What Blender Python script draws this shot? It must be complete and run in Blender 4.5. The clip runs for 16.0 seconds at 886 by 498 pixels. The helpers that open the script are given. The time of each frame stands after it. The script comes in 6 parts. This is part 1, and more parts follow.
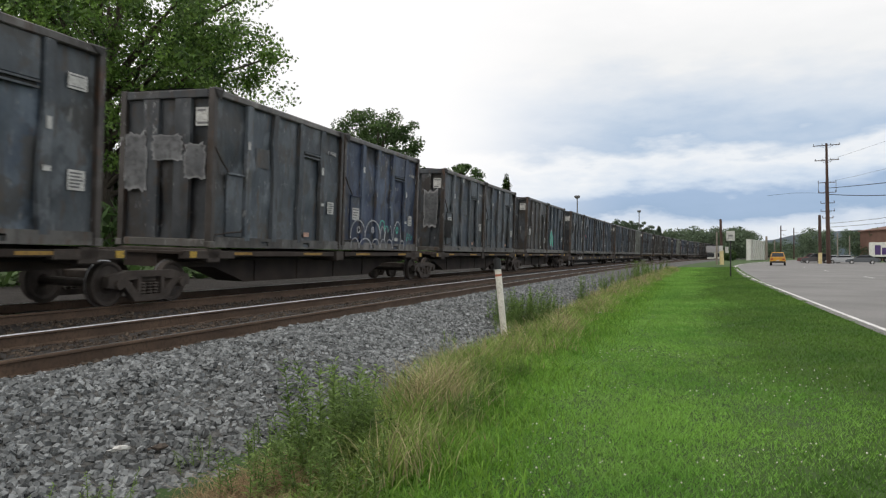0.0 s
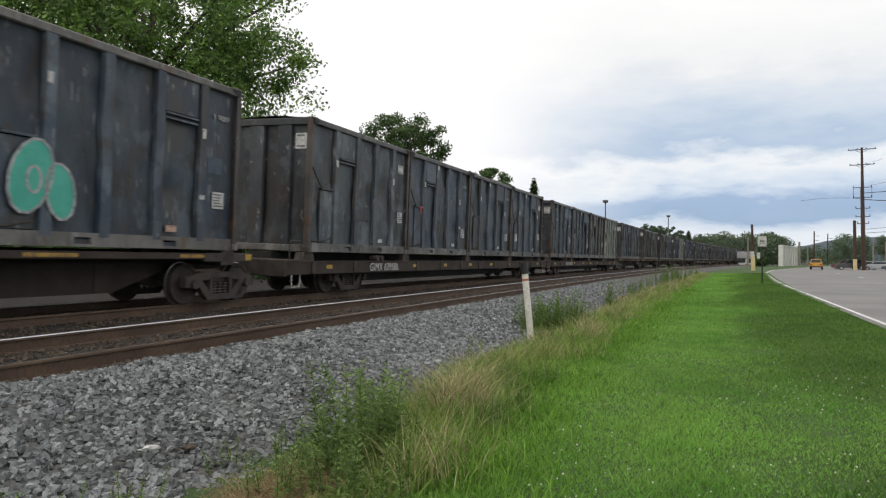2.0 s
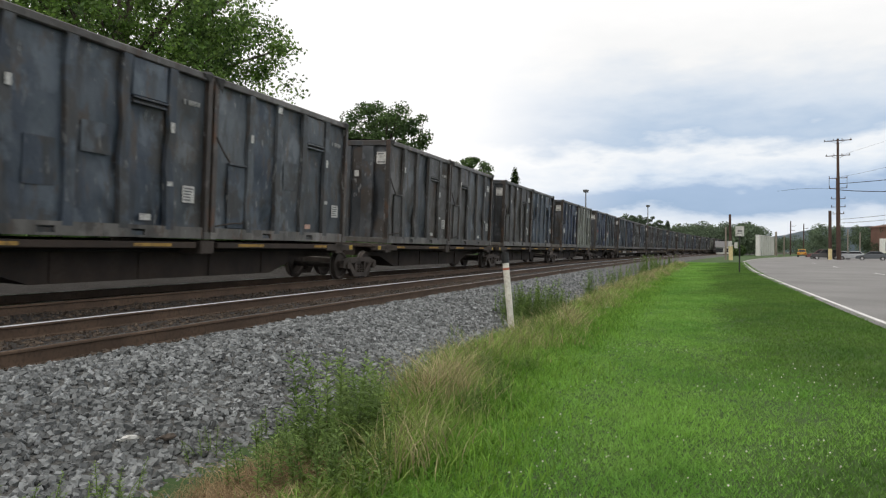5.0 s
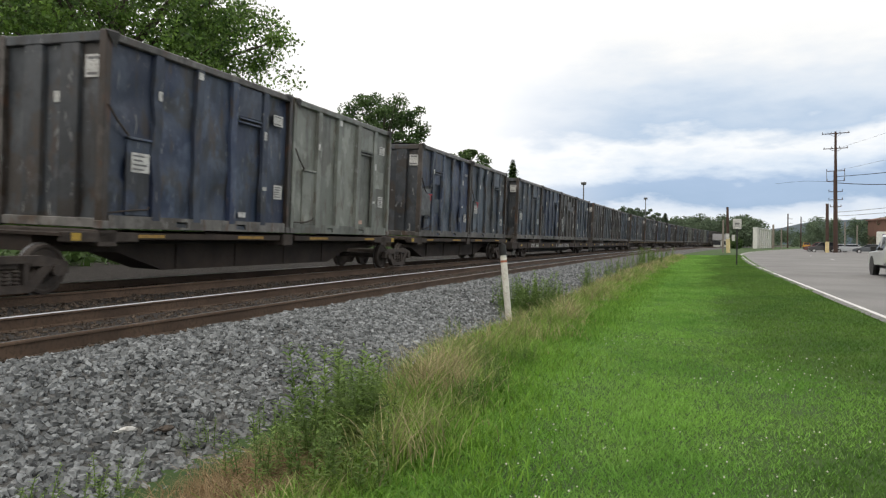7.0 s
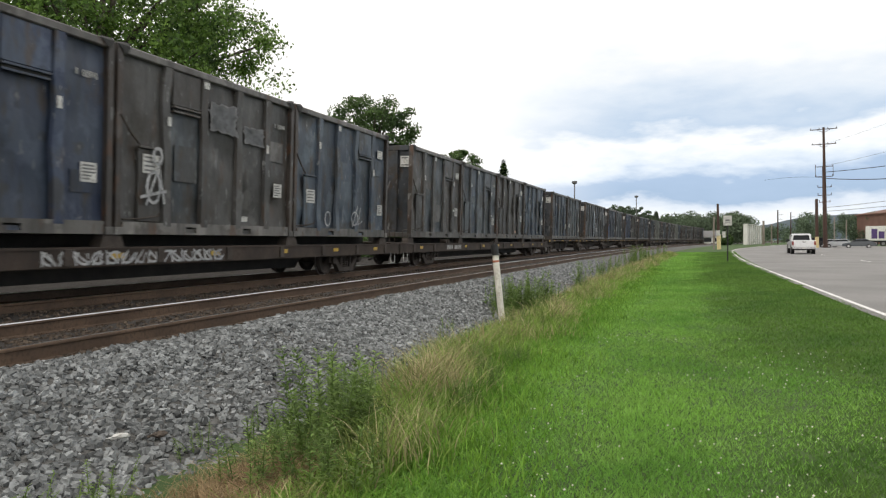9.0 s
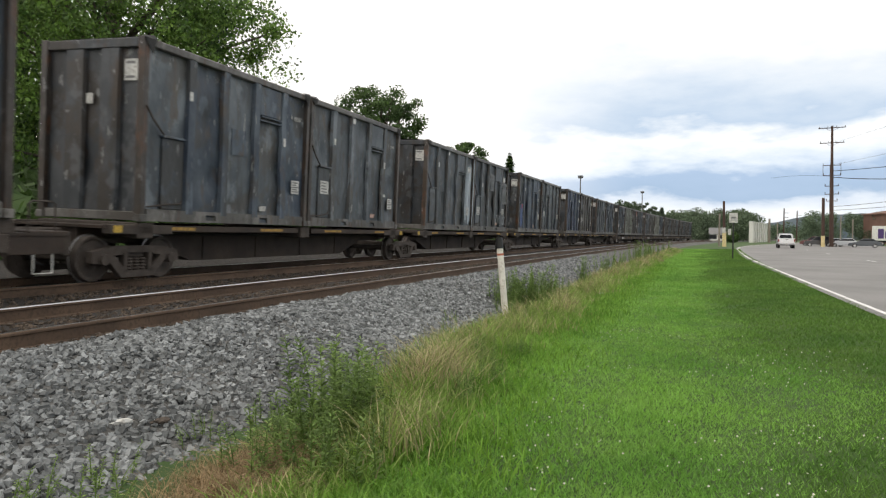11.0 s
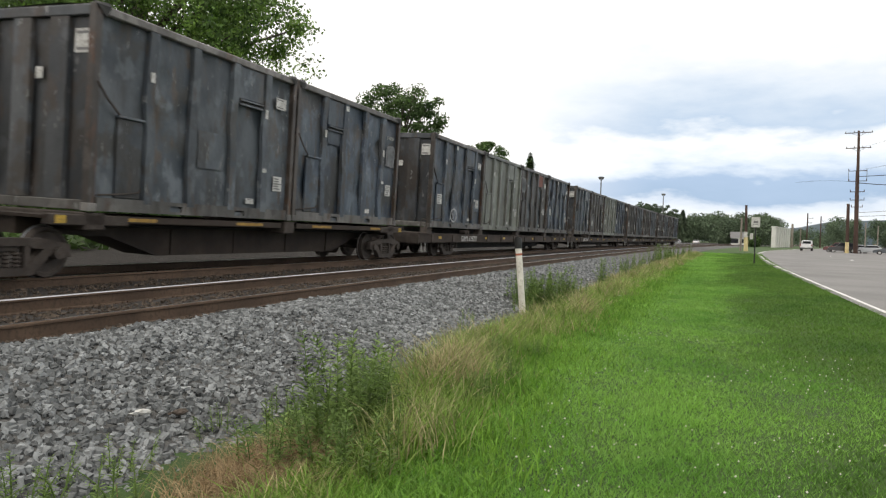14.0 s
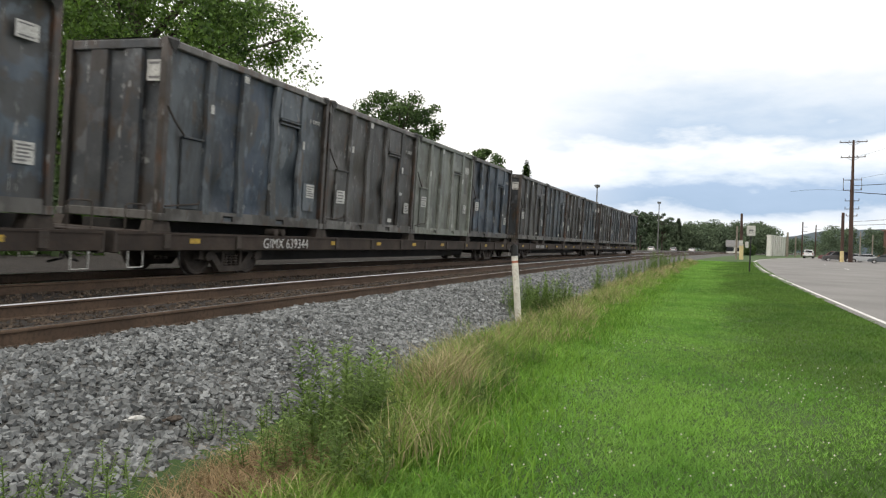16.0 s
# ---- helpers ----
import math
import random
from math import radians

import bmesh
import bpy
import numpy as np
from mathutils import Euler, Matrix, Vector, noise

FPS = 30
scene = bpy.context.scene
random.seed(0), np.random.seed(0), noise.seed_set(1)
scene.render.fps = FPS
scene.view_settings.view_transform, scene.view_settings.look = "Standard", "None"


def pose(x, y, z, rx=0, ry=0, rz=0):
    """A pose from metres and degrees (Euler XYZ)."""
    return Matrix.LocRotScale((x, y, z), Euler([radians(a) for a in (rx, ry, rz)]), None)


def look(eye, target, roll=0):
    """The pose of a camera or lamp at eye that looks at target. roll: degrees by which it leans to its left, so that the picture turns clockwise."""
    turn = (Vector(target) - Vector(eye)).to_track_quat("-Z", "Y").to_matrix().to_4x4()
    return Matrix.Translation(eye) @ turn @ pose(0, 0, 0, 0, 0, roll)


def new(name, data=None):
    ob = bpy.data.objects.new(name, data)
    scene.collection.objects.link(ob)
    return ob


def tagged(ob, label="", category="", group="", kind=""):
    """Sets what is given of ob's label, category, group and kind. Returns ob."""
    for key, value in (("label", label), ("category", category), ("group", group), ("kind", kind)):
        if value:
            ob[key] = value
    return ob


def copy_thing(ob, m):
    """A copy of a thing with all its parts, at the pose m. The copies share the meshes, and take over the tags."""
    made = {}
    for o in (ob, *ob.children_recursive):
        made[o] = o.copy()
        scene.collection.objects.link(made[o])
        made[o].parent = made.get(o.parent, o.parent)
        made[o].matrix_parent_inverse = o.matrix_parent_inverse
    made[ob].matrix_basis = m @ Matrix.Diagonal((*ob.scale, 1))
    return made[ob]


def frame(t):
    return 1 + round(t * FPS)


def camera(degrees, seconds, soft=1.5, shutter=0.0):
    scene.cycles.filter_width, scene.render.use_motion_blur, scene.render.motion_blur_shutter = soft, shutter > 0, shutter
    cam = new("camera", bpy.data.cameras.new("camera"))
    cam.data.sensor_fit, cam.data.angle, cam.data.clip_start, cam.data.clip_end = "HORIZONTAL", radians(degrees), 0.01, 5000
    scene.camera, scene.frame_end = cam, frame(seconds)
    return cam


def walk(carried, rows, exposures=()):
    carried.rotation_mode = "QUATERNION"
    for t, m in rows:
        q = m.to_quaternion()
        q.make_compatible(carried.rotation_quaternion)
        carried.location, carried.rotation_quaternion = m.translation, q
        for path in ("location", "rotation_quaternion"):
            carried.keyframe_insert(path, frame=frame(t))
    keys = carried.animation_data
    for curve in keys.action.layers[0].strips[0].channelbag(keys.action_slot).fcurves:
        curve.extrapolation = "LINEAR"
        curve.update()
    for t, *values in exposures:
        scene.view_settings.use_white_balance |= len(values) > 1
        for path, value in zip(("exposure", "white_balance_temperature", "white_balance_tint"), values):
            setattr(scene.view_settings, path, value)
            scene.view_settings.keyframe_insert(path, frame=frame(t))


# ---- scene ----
cam = camera(63.0, 16.0, soft=1.25, shutter=0.1)
EYE = (0.0, 0.0, 1.6)
TURNS = [  # seconds, yaw, pitch, roll
    (0.0, 0.000, 0.500, 0.000), (0.5, 0.109, 0.378, 0.463), (1.0, 0.259, 0.397, 0.425),
    (1.5, 1.001, 0.555, 0.033), (2.0, 2.127, 0.816, -0.329), (2.5, 2.532, 0.986, -0.325),
    (3.0, 1.482, 0.846, -0.499), (3.5, 1.028, 0.675, -0.223), (4.0, 0.590, 0.395, -0.286),
    (6.5, 0.710, -0.474, -0.591), (7.0, 0.436, -0.645, -0.492), (7.5, 0.402, -0.721, -0.402),
    (8.0, 0.341, -0.722, -0.270), (8.5, 0.246, -0.656, 0.281), (9.0, -0.200, -0.578, 0.352),
    (11.5, 0.392, -1.300, -0.905), (12.0, 0.656, -1.331, -1.085), (12.5, 1.015, -1.512, -1.446),
    (13.0, 1.391, -1.551, -1.439), (13.5, 1.565, -1.402, -1.611), (14.0, 1.663, -1.341, -1.799),
    (14.5, 1.641, -1.140, -1.672), (15.0, 1.464, -0.966, -1.907), (15.5, 1.377, -0.856, -2.089),
    (16.0, 1.357, -0.768, -2.045)]
walk(cam, [(t, pose(*EYE, 90 + p, r, y)) for t, y, p, r in TURNS],
     [(0.0, 0.0, 6800, 10), (4.0, 0.06, 6850, 10), (6.5, 0.10, 6880, 10), (7.5, 0.22, 6970, 10), (12.0, 0.30, 7050, 10), (16.0, 0.32, 7050, 10)])


# ---- world and light: a bright overcast sky with grey-blue cloud bands low on one side ----
def make_world():
    w = bpy.data.worlds.new("sky")
    scene.world = w
    w.use_nodes = True
    nt = w.node_tree
    nt.nodes.clear()
    N = nt.nodes.new
    L = nt.links.new
    out, bg = N("ShaderNodeOutputWorld"), N("ShaderNodeBackground")
    tc = N("ShaderNodeTexCoord")
    sky = N("ShaderNodeTexSky")
    sky.sky_type, sky.sun_disc = "NISHITA", False
    sky.sun_elevation, sky.sun_rotation = radians(58), radians(250)
    dim = N("ShaderNodeMixRGB")
    dim.blend_type, dim.inputs[0].default_value = "MULTIPLY", 1.0
    dim.inputs[2].default_value = (0.1, 0.1, 0.1, 1)
    L(sky.outputs[0], dim.inputs[1])
    sep = N("ShaderNodeSeparateXYZ")
    L(tc.outputs["Generated"], sep.inputs[0])
    mp = N("ShaderNodeMapping")
    mp.inputs["Scale"].default_value = (2.6, 2.6, 8.0)
    mp.inputs["Location"].default_value = (0.35, 0.2, 0.9)
    L(tc.outputs["Generated"], mp.inputs[0])
    n1 = N("ShaderNodeTexNoise")
    n1.inputs["Scale"].default_value, n1.inputs["Detail"].default_value = 1.6, 6.0
    n1.inputs["Roughness"].default_value = 0.58
    L(mp.outputs[0], n1.inputs["Vector"])
    # layered cloud by elevation, ruffled by noise
    ruffle = N("ShaderNodeMath")
    ruffle.operation = "MULTIPLY_ADD"
    L(n1.outputs["Fac"], ruffle.inputs[0])
    ruffle.inputs[1].default_value = 0.13
    L(sep.outputs["Z"], ruffle.inputs[2])
    lift_n = N("ShaderNodeMath")
    lift_n.operation = "SUBTRACT"
    L(ruffle.outputs[0], lift_n.inputs[0])
    lift_n.inputs[1].default_value = 0.093
    n2 = N("ShaderNodeTexNoise")
    n2.inputs["Scale"].default_value, n2.inputs["Detail"].default_value = 5.5, 5.0
    L(mp.outputs[0], n2.inputs["Vector"])
    puff = N("ShaderNodeMath")
    puff.operation = "MULTIPLY_ADD"
    L(n2.outputs["Fac"], puff.inputs[0])
    puff.inputs[1].default_value = 0.056
    L(ruffle.outputs[0], puff.inputs[2])
    L(puff.outputs[0], lift_n.inputs[0])
    ramp = N("ShaderNodeValToRGB")
    e = ramp.color_ramp.elements
    e[0].position, e[0].color = 0.020, (0.80, 0.87, 0.97, 1)
    e[1].position, e[1].color = 0.36, (1.06, 1.07, 1.10, 1)
    for q, c in ((0.045, (0.62, 0.72, 0.88)), (0.058, (0.34, 0.48, 0.70)), (0.086, (0.37, 0.51, 0.74)), (0.104, (0.64, 0.75, 0.91)), (0.128, (0.88, 0.93, 1.0)),
                 (0.152, (0.47, 0.60, 0.79)), (0.190, (0.64, 0.74, 0.88)), (0.25, (0.90, 0.93, 0.97))):
        ramp.color_ramp.elements.new(q).color = (*c, 1)
    L(lift_n.outputs[0], ramp.inputs[0])
    side = N("ShaderNodeMapRange")
    side.interpolation_type = "SMOOTHSTEP"
    side.inputs["From Min"].default_value, side.inputs["From Max"].default_value = 0.26, -0.05
    L(sep.outputs["X"], side.inputs["Value"])
    pale = N("ShaderNodeMixRGB")
    pale.inputs[2].default_value = (1.06, 1.07, 1.10, 1)
    L(side.outputs[0], pale.inputs[0])
    L(ramp.outputs[0], pale.inputs[1])
    cover = N("ShaderNodeMixRGB")
    cover.inputs[0].default_value = 0.94
    L(dim.outputs[0], cover.inputs[1])
    L(pale.outputs[0], cover.inputs[2])
    L(cover.outputs[0], bg.inputs[0])
    bg.inputs[1].default_value = 1.0
    L(bg.outputs[0], out.inputs[0])


make_world()
sun = new("sun", bpy.data.lights.new("sun", "SUN"))
sun.data.energy, sun.data.angle, sun.data.color = 0.9, radians(24), (1.0, 0.96, 0.9)
sun.matrix_world = look((0, 0, 60), (28, 20, 0))


# ---- materials ----
def mat(name, c1, c2, c3=None, scale=2.0, fine=30.0, rough=0.8, metal=0.0, bump=0.3, bump_scale=None,
        stretch=(1, 1, 1), rnd=0.0, coords="Object", spread=(0.35, 0.65), island=0.0, trans=0.0, dist=0.02):
    m = bpy.data.materials.new(name)
    m.use_nodes = True
    nt = m.node_tree
    N, L = nt.nodes.new, nt.links.new
    b = nt.nodes["Principled BSDF"]
    b.inputs["Roughness"].default_value, b.inputs["Metallic"].default_value = rough, metal
    tc = N("ShaderNodeTexCoord")
    oi = N("ShaderNodeObjectInfo")
    mp = N("ShaderNodeMapping")
    mp.inputs["Scale"].default_value = stretch
    L(tc.outputs[coords], mp.inputs[0])
    off = N("ShaderNodeVectorMath")
    off.operation = "MULTIPLY_ADD"
    L(oi.outputs["Random"], off.inputs[0])
    off.inputs[1].default_value = (37, 53, 71)
    L(mp.outputs[0], off.inputs[2])
    vec = off.outputs[0] if coords == "Object" else mp.outputs[0]
    n1, n2 = N("ShaderNodeTexNoise"), N("ShaderNodeTexNoise")
    for n, s, d in ((n1, scale, 4.0), (n2, fine, 3.0)):
        n.inputs["Scale"].default_value, n.inputs["Detail"].default_value = s, d
        L(vec, n.inputs["Vector"])
    r = N("ShaderNodeValToRGB")
    e = r.color_ramp.elements
    e[0].position, e[0].color = spread[0], (*c1, 1)
    e[1].position, e[1].color = spread[1], (*c2, 1)
    L(n1.outputs["Fac"], r.inputs[0])
    mix = N("ShaderNodeMixRGB")
    mix.inputs[2].default_value = (*(c3 or c1), 1)
    rr = N("ShaderNodeMapRange")
    rr.inputs["From Min"].default_value, rr.inputs["From Max"].default_value = 0.48, 0.68
    rr.inputs["To Max"].default_value = 0.75
    L(n2.outputs["Fac"], rr.inputs["Value"])
    L(rr.outputs[0], mix.inputs[0])
    L(r.outputs[0], mix.inputs[1])
    col = mix.outputs[0]
    if rnd or island:
        hsv = N("ShaderNodeHueSaturation")
        mr = N("ShaderNodeMapRange")
        k = rnd or island
        mr.inputs["To Min"].default_value, mr.inputs["To Max"].default_value = 1 - k, 1 + k
        if island:
            L(N("ShaderNodeNewGeometry").outputs["Random Per Island"], mr.inputs["Value"])
        else:
            L(oi.outputs["Random"], mr.inputs["Value"])
        L(mr.outputs[0], hsv.inputs["Value"])
        L(col, hsv.inputs["Color"])
        col = hsv.outputs[0]
    L(col, b.inputs["Base Color"])
    if bump:
        bp = N("ShaderNodeBump")
        bp.inputs["Strength"].default_value, bp.inputs["Distance"].default_value = bump, dist
        if bump_scale:
            n3 = N("ShaderNodeTexNoise")
            n3.inputs["Scale"].default_value, n3.inputs["Detail"].default_value = bump_scale, 4.0
            L(vec, n3.inputs["Vector"])
            L(n3.outputs["Fac"], bp.inputs["Height"])
        else:
            L(n2.outputs["Fac"], bp.inputs["Height"])
        L(bp.outputs[0], b.inputs["Normal"])
    if trans:
        t = N("ShaderNodeBsdfTranslucent")
        L(col, t.inputs[0])
        ms = N("ShaderNodeMixShader")
        ms.inputs[0].default_value = trans
        L(b.outputs[0], ms.inputs[1])
        L(t.outputs[0], ms.inputs[2])
        L(ms.outputs[0], nt.nodes["Material Output"].inputs[0])
    return m


def paint(name, base, faded, grime, rust=(0.060, 0.034, 0.019), seed=0.0):
    """Old container paint: faded fields, repainted patches, grime runs, rust and scratches."""
    m = bpy.data.materials.new(name)
    m.use_nodes = True
    nt = m.node_tree
    N, L = nt.nodes.new, nt.links.new
    b = nt.nodes["Principled BSDF"]
    b.inputs["Roughness"].default_value = 0.48
    b.inputs["Specular IOR Level"].default_value = 0.5
    tc, oi = N("ShaderNodeTexCoord"), N("ShaderNodeObjectInfo")
    off = N("ShaderNodeVectorMath")
    off.operation = "MULTIPLY_ADD"
    L(oi.outputs["Random"], off.inputs[0])
    off.inputs[1].default_value = (91, 57, 33)
    L(tc.outputs["Object"], off.inputs[2])

    def noise_at(scale, stretch, detail, lo, hi, top=1.0):
        mp = N("ShaderNodeMapping")
        mp.inputs["Scale"].default_value = stretch
        mp.inputs["Location"].default_value = (seed, seed * 0.7, seed * 0.3)
        L(off.outputs[0], mp.inputs[0])
        n = N("ShaderNodeTexNoise")
        n.inputs["Scale"].default_value, n.inputs["Detail"].default_value = scale, detail
        n.inputs["Roughness"].default_value = 0.6
        L(mp.outputs[0], n.inputs["Vector"])
        r = N("ShaderNodeMapRange")
        r.inputs["From Min"].default_value, r.inputs["From Max"].default_value = lo, hi
        r.inputs["To Max"].default_value = top
        L(n.outputs["Fac"], r.inputs["Value"])
        return r.outputs[0]

    def blend(f, a, c):
        x = N("ShaderNodeMixRGB")
        L(f, x.inputs[0])
        L(a, x.inputs[1]) if not isinstance(a, tuple) else setattr(x.inputs[1], "default_value", (*a, 1))
        x.inputs[2].default_value = (*c, 1)
        return x.outputs[0]
    c = blend(noise_at(0.9, (1, 1, 0.8), 7, 0.42, 0.60), base, faded)
    c = blend(noise_at(0.75, (1, 0.8, 1.0), 5, 0.53, 0.58, 0.8), c, grime)
    c = blend(noise_at(1.8, (1, 1.6, 0.30), 7, 0.52, 0.66, 0.7), c, tuple(v * 0.55 for v in grime))
    c = blend(noise_at(1.3, (1, 1.1, 0.8), 5, 0.56, 0.62, 0.55), c, tuple(min(1, v * 1.5 + 0.02) for v in faded))
    c = blend(noise_at(2.6, (1, 1.5, 0.5), 8, 0.56, 0.66, 0.8), c, rust)
    c = blend(noise_at(6.0, (1, 1.8, 0.40), 7, 0.63, 0.67, 0.75), c, (0.24, 0.245, 0.24))
    tone = N("ShaderNodeHueSaturation")
    vary = N("ShaderNodeMapRange")
    vary.inputs["To Min"].default_value, vary.inputs["To Max"].default_value = 0.66, 1.22
    L(oi.outputs["Random"], vary.inputs["Value"])
    L(vary.outputs[0], tone.inputs["Value"])
    L(c, tone.inputs["Color"])
    c = tone.outputs[0]
    L(c, b.inputs["Base Color"])
    bp = N("ShaderNodeBump")
    bp.inputs["Strength"].default_value, bp.inputs["Distance"].default_value = 0.5, 0.03
    L(noise_at(3.2, (1, 1, 0.6), 4, 0.2, 0.8), bp.inputs["Height"])
    L(bp.outputs[0], b.inputs["Normal"])
    return m


PAINT = {
    "b": paint("paint_blue", (0.027, 0.041, 0.063), (0.068, 0.088, 0.110), (0.046, 0.044, 0.040), (0.066, 0.048, 0.034), seed=1),
    "n": paint("paint_navy", (0.018, 0.030, 0.068), (0.046, 0.064, 0.100), (0.038, 0.039, 0.040), (0.056, 0.042, 0.032), seed=2),
    "s": paint("paint_slate", (0.042, 0.053, 0.064), (0.092, 0.107, 0.120), (0.052, 0.049, 0.044), (0.072, 0.052, 0.036), seed=3),
    "g": paint("paint_grey_brown", (0.042, 0.040, 0.037), (0.078, 0.075, 0.071), (0.050, 0.042, 0.034), (0.070, 0.045, 0.029), seed=4),
    "end": paint("paint_dark_end", (0.026, 0.031, 0.037), (0.058, 0.064, 0.070), (0.040, 0.031, 0.024), (0.052, 0.034, 0.023), seed=7),
    "u": paint("paint_bright_blue", (0.022, 0.050, 0.150), (0.036, 0.068, 0.170), (0.036, 0.044, 0.070), seed=9),
    "l": paint("paint_pale_grey", (0.150, 0.163, 0.140), (0.195, 0.205, 0.178), (0.118, 0.118, 0.100), (0.105, 0.088, 0.066), seed=5),
}
PAINT_POST = paint("paint_rusty_post", (0.036, 0.030, 0.026), (0.066, 0.055, 0.047), (0.046, 0.029, 0.018), (0.10, 0.045, 0.022), seed=8)
PAINT_RAIL = paint("paint_rail", (0.090, 0.085, 0.078), (0.145, 0.138, 0.128), (0.060, 0.052, 0.044), (0.085, 0.048, 0.028), seed=6)
M_FRAME = mat("car_frame", (0.024, 0.017, 0.013), (0.052, 0.037, 0.028), (0.038, 0.022, 0.014), 1.6, 14, 0.8, 0.0, 0.3)
# near-black tone for undersides and openings, with their shade put into the colour
M_DARK = mat("under_dark", (0.012, 0.011, 0.010), (0.026, 0.023, 0.020), None, 2, 18, 0.85, 0, 0.2)
M_TRUCK = mat("truck_steel", (0.038, 0.031, 0.026), (0.074, 0.061, 0.052), (0.048, 0.031, 0.022), 4, 30, 0.8, 0.1, 0.35)
M_TREAD = mat("tread_steel", (0.30, 0.29, 0.28), (0.42, 0.41, 0.40), None, 4, 30, 0.35, 0.9, 0.05)
M_YELLOW = mat("safety_yellow", (0.42, 0.27, 0.03), (0.55, 0.36, 0.05), (0.12, 0.09, 0.05), 4, 25, 0.6, 0, 0.05)
M_WHITE = mat("white_plate", (0.46, 0.46, 0.44), (0.64, 0.64, 0.61), (0.26, 0.24, 0.21), 5, 22, 0.6, 0, 0.05)
M_PRINT = mat("grey_print", (0.12, 0.12, 0.12), (0.2, 0.2, 0.2), None, 9, 40, 0.7, 0, 0)
M_FADED = mat("faded_print", (0.26, 0.26, 0.25), (0.40, 0.40, 0.38), None, 9, 40, 0.7, 0, 0)
M_LETTER = mat("letter_white", (0.55, 0.55, 0.53), (0.70, 0.70, 0.68), (0.25, 0.24, 0.22), 6, 30, 0.6, 0, 0)
M_TARP = mat("tarp_black", (0.018, 0.018, 0.018), (0.035, 0.034, 0.032), None, 3, 20, 0.8, 0, 0.4)
M_TEAL = mat("spray_teal", (0.05, 0.36, 0.27), (0.08, 0.44, 0.34), None, 3, 20, 0.6, 0, 0)
M_SPRAY = mat("spray_white", (0.26, 0.27, 0.28), (0.50, 0.50, 0.50), (0.14, 0.14, 0.14), 2.5, 12, 0.6, 0, 0)
M_RUSTRED = mat("rust_red", (0.16, 0.05, 0.035), (0.22, 0.07, 0.05), (0.08, 0.04, 0.03), 4, 20, 0.7, 0, 0.1)
M_RAIL = mat("rail_rust", (0.072, 0.044, 0.027), (0.120, 0.076, 0.048), (0.046, 0.028, 0.017), 1.5, 25, 0.8, 0.05, 0.25)
M_RAILTOP = mat("rail_running_face", (0.50, 0.51, 0.53), (0.66, 0.67, 0.69), None, 2, 30, 0.28, 1.0, 0.03)
M_TIE = mat("tie_wood", (0.050, 0.040, 0.032), (0.095, 0.075, 0.060), (0.035, 0.028, 0.022), 3, 40, 0.9, 0, 0.4, rnd=0.25)
M_BALLAST = mat("ballast_bed", (0.070, 0.070, 0.066), (0.14, 0.14, 0.135), (0.035, 0.034, 0.032), 9, 26, 0.95, 0, 1.0, 24, coords="Object", dist=0.05)
# dusty bed, darkened so its colour stands for shade under the train
M_BED = mat("shaded_dusty_bed", (0.019, 0.016, 0.014), (0.038, 0.032, 0.028), (0.010, 0.009, 0.008), 4, 26, 0.95, 0, 1.0, 24, dist=0.04)
M_BEDSTONE = mat("dusty_stone", (0.054, 0.040, 0.029), (0.100, 0.076, 0.056), (0.03, 0.023, 0.017), 5, 30, 0.95, 0, 0.3, island=0.45)
M_STONE = mat("ballast_stone", (0.122, 0.131, 0.133), (0.232, 0.245, 0.248), (0.096, 0.100, 0.099), 5, 40, 0.92, 0, 0.3, island=0.62)
M_GRASS = mat("lawn", (0.026, 0.060, 0.010), (0.050, 0.100, 0.015), (0.040, 0.080, 0.013), 0.28, 5, 0.95, 0, 0.5, 60)
M_BLADE = mat("lawn_blade", (0.136, 0.318, 0.050), (0.238, 0.462, 0.082), (0.254, 0.452, 0.098), 0.28, 1.6, 0.6, 0, 0, island=0.34, trans=0.5)
M_BLADE_DEEP = mat("lawn_blade_deep", (0.072, 0.168, 0.024), (0.120, 0.236, 0.037), (0.130, 0.232, 0.043), 0.28, 1.6, 0.6, 0, 0, island=0.34, trans=0.45)
M_DEAD = mat("dead_grass", (0.30, 0.21, 0.115), (0.42, 0.31, 0.18), (0.20, 0.13, 0.07), 1.5, 8, 0.9, 0, 0, island=0.35, trans=0.2)
M_TALL = mat("tall_grass", (0.130, 0.250, 0.034), (0.260, 0.370, 0.085), (0.37, 0.39, 0.165), 0.9, 3, 0.8, 0, 0, island=0.45, trans=0.45)
M_STRAW = mat("dry_grass", (0.34, 0.30, 0.15), (0.46, 0.41, 0.23), (0.27, 0.21, 0.11), 1.5, 8, 0.9, 0, 0, island=0.40, trans=0.25)
M_FRINGE = mat("fresh_grass", (0.120, 0.265, 0.030), (0.210, 0.380, 0.056), None, 1.2, 6, 0.7, 0, 0, island=0.40, trans=0.45)
M_PINK = mat("faded_pink_label", (0.46, 0.27, 0.20), (0.56, 0.36, 0.28), (0.30, 0.20, 0.16), 5, 22, 0.6, 0, 0.05)
M_SHEET = mat("torn_sheet", (0.12, 0.125, 0.13), (0.22, 0.225, 0.23), (0.09, 0.09, 0.09), 2.5, 9, 0.45, 0, 0)
M_WASH = mat("white_wash", (0.075, 0.092, 0.108), (0.34, 0.40, 0.45), (0.52, 0.57, 0.60), 3.2, 7, 0.6, 0, 0.1, stretch=(1, 2.2, 0.22), spread=(0.36, 0.60))
M_STRIP = mat("worn_reflector", (0.30, 0.17, 0.035), (0.40, 0.24, 0.05), (0.10, 0.07, 0.04), 3, 14, 0.7, 0, 0.05)
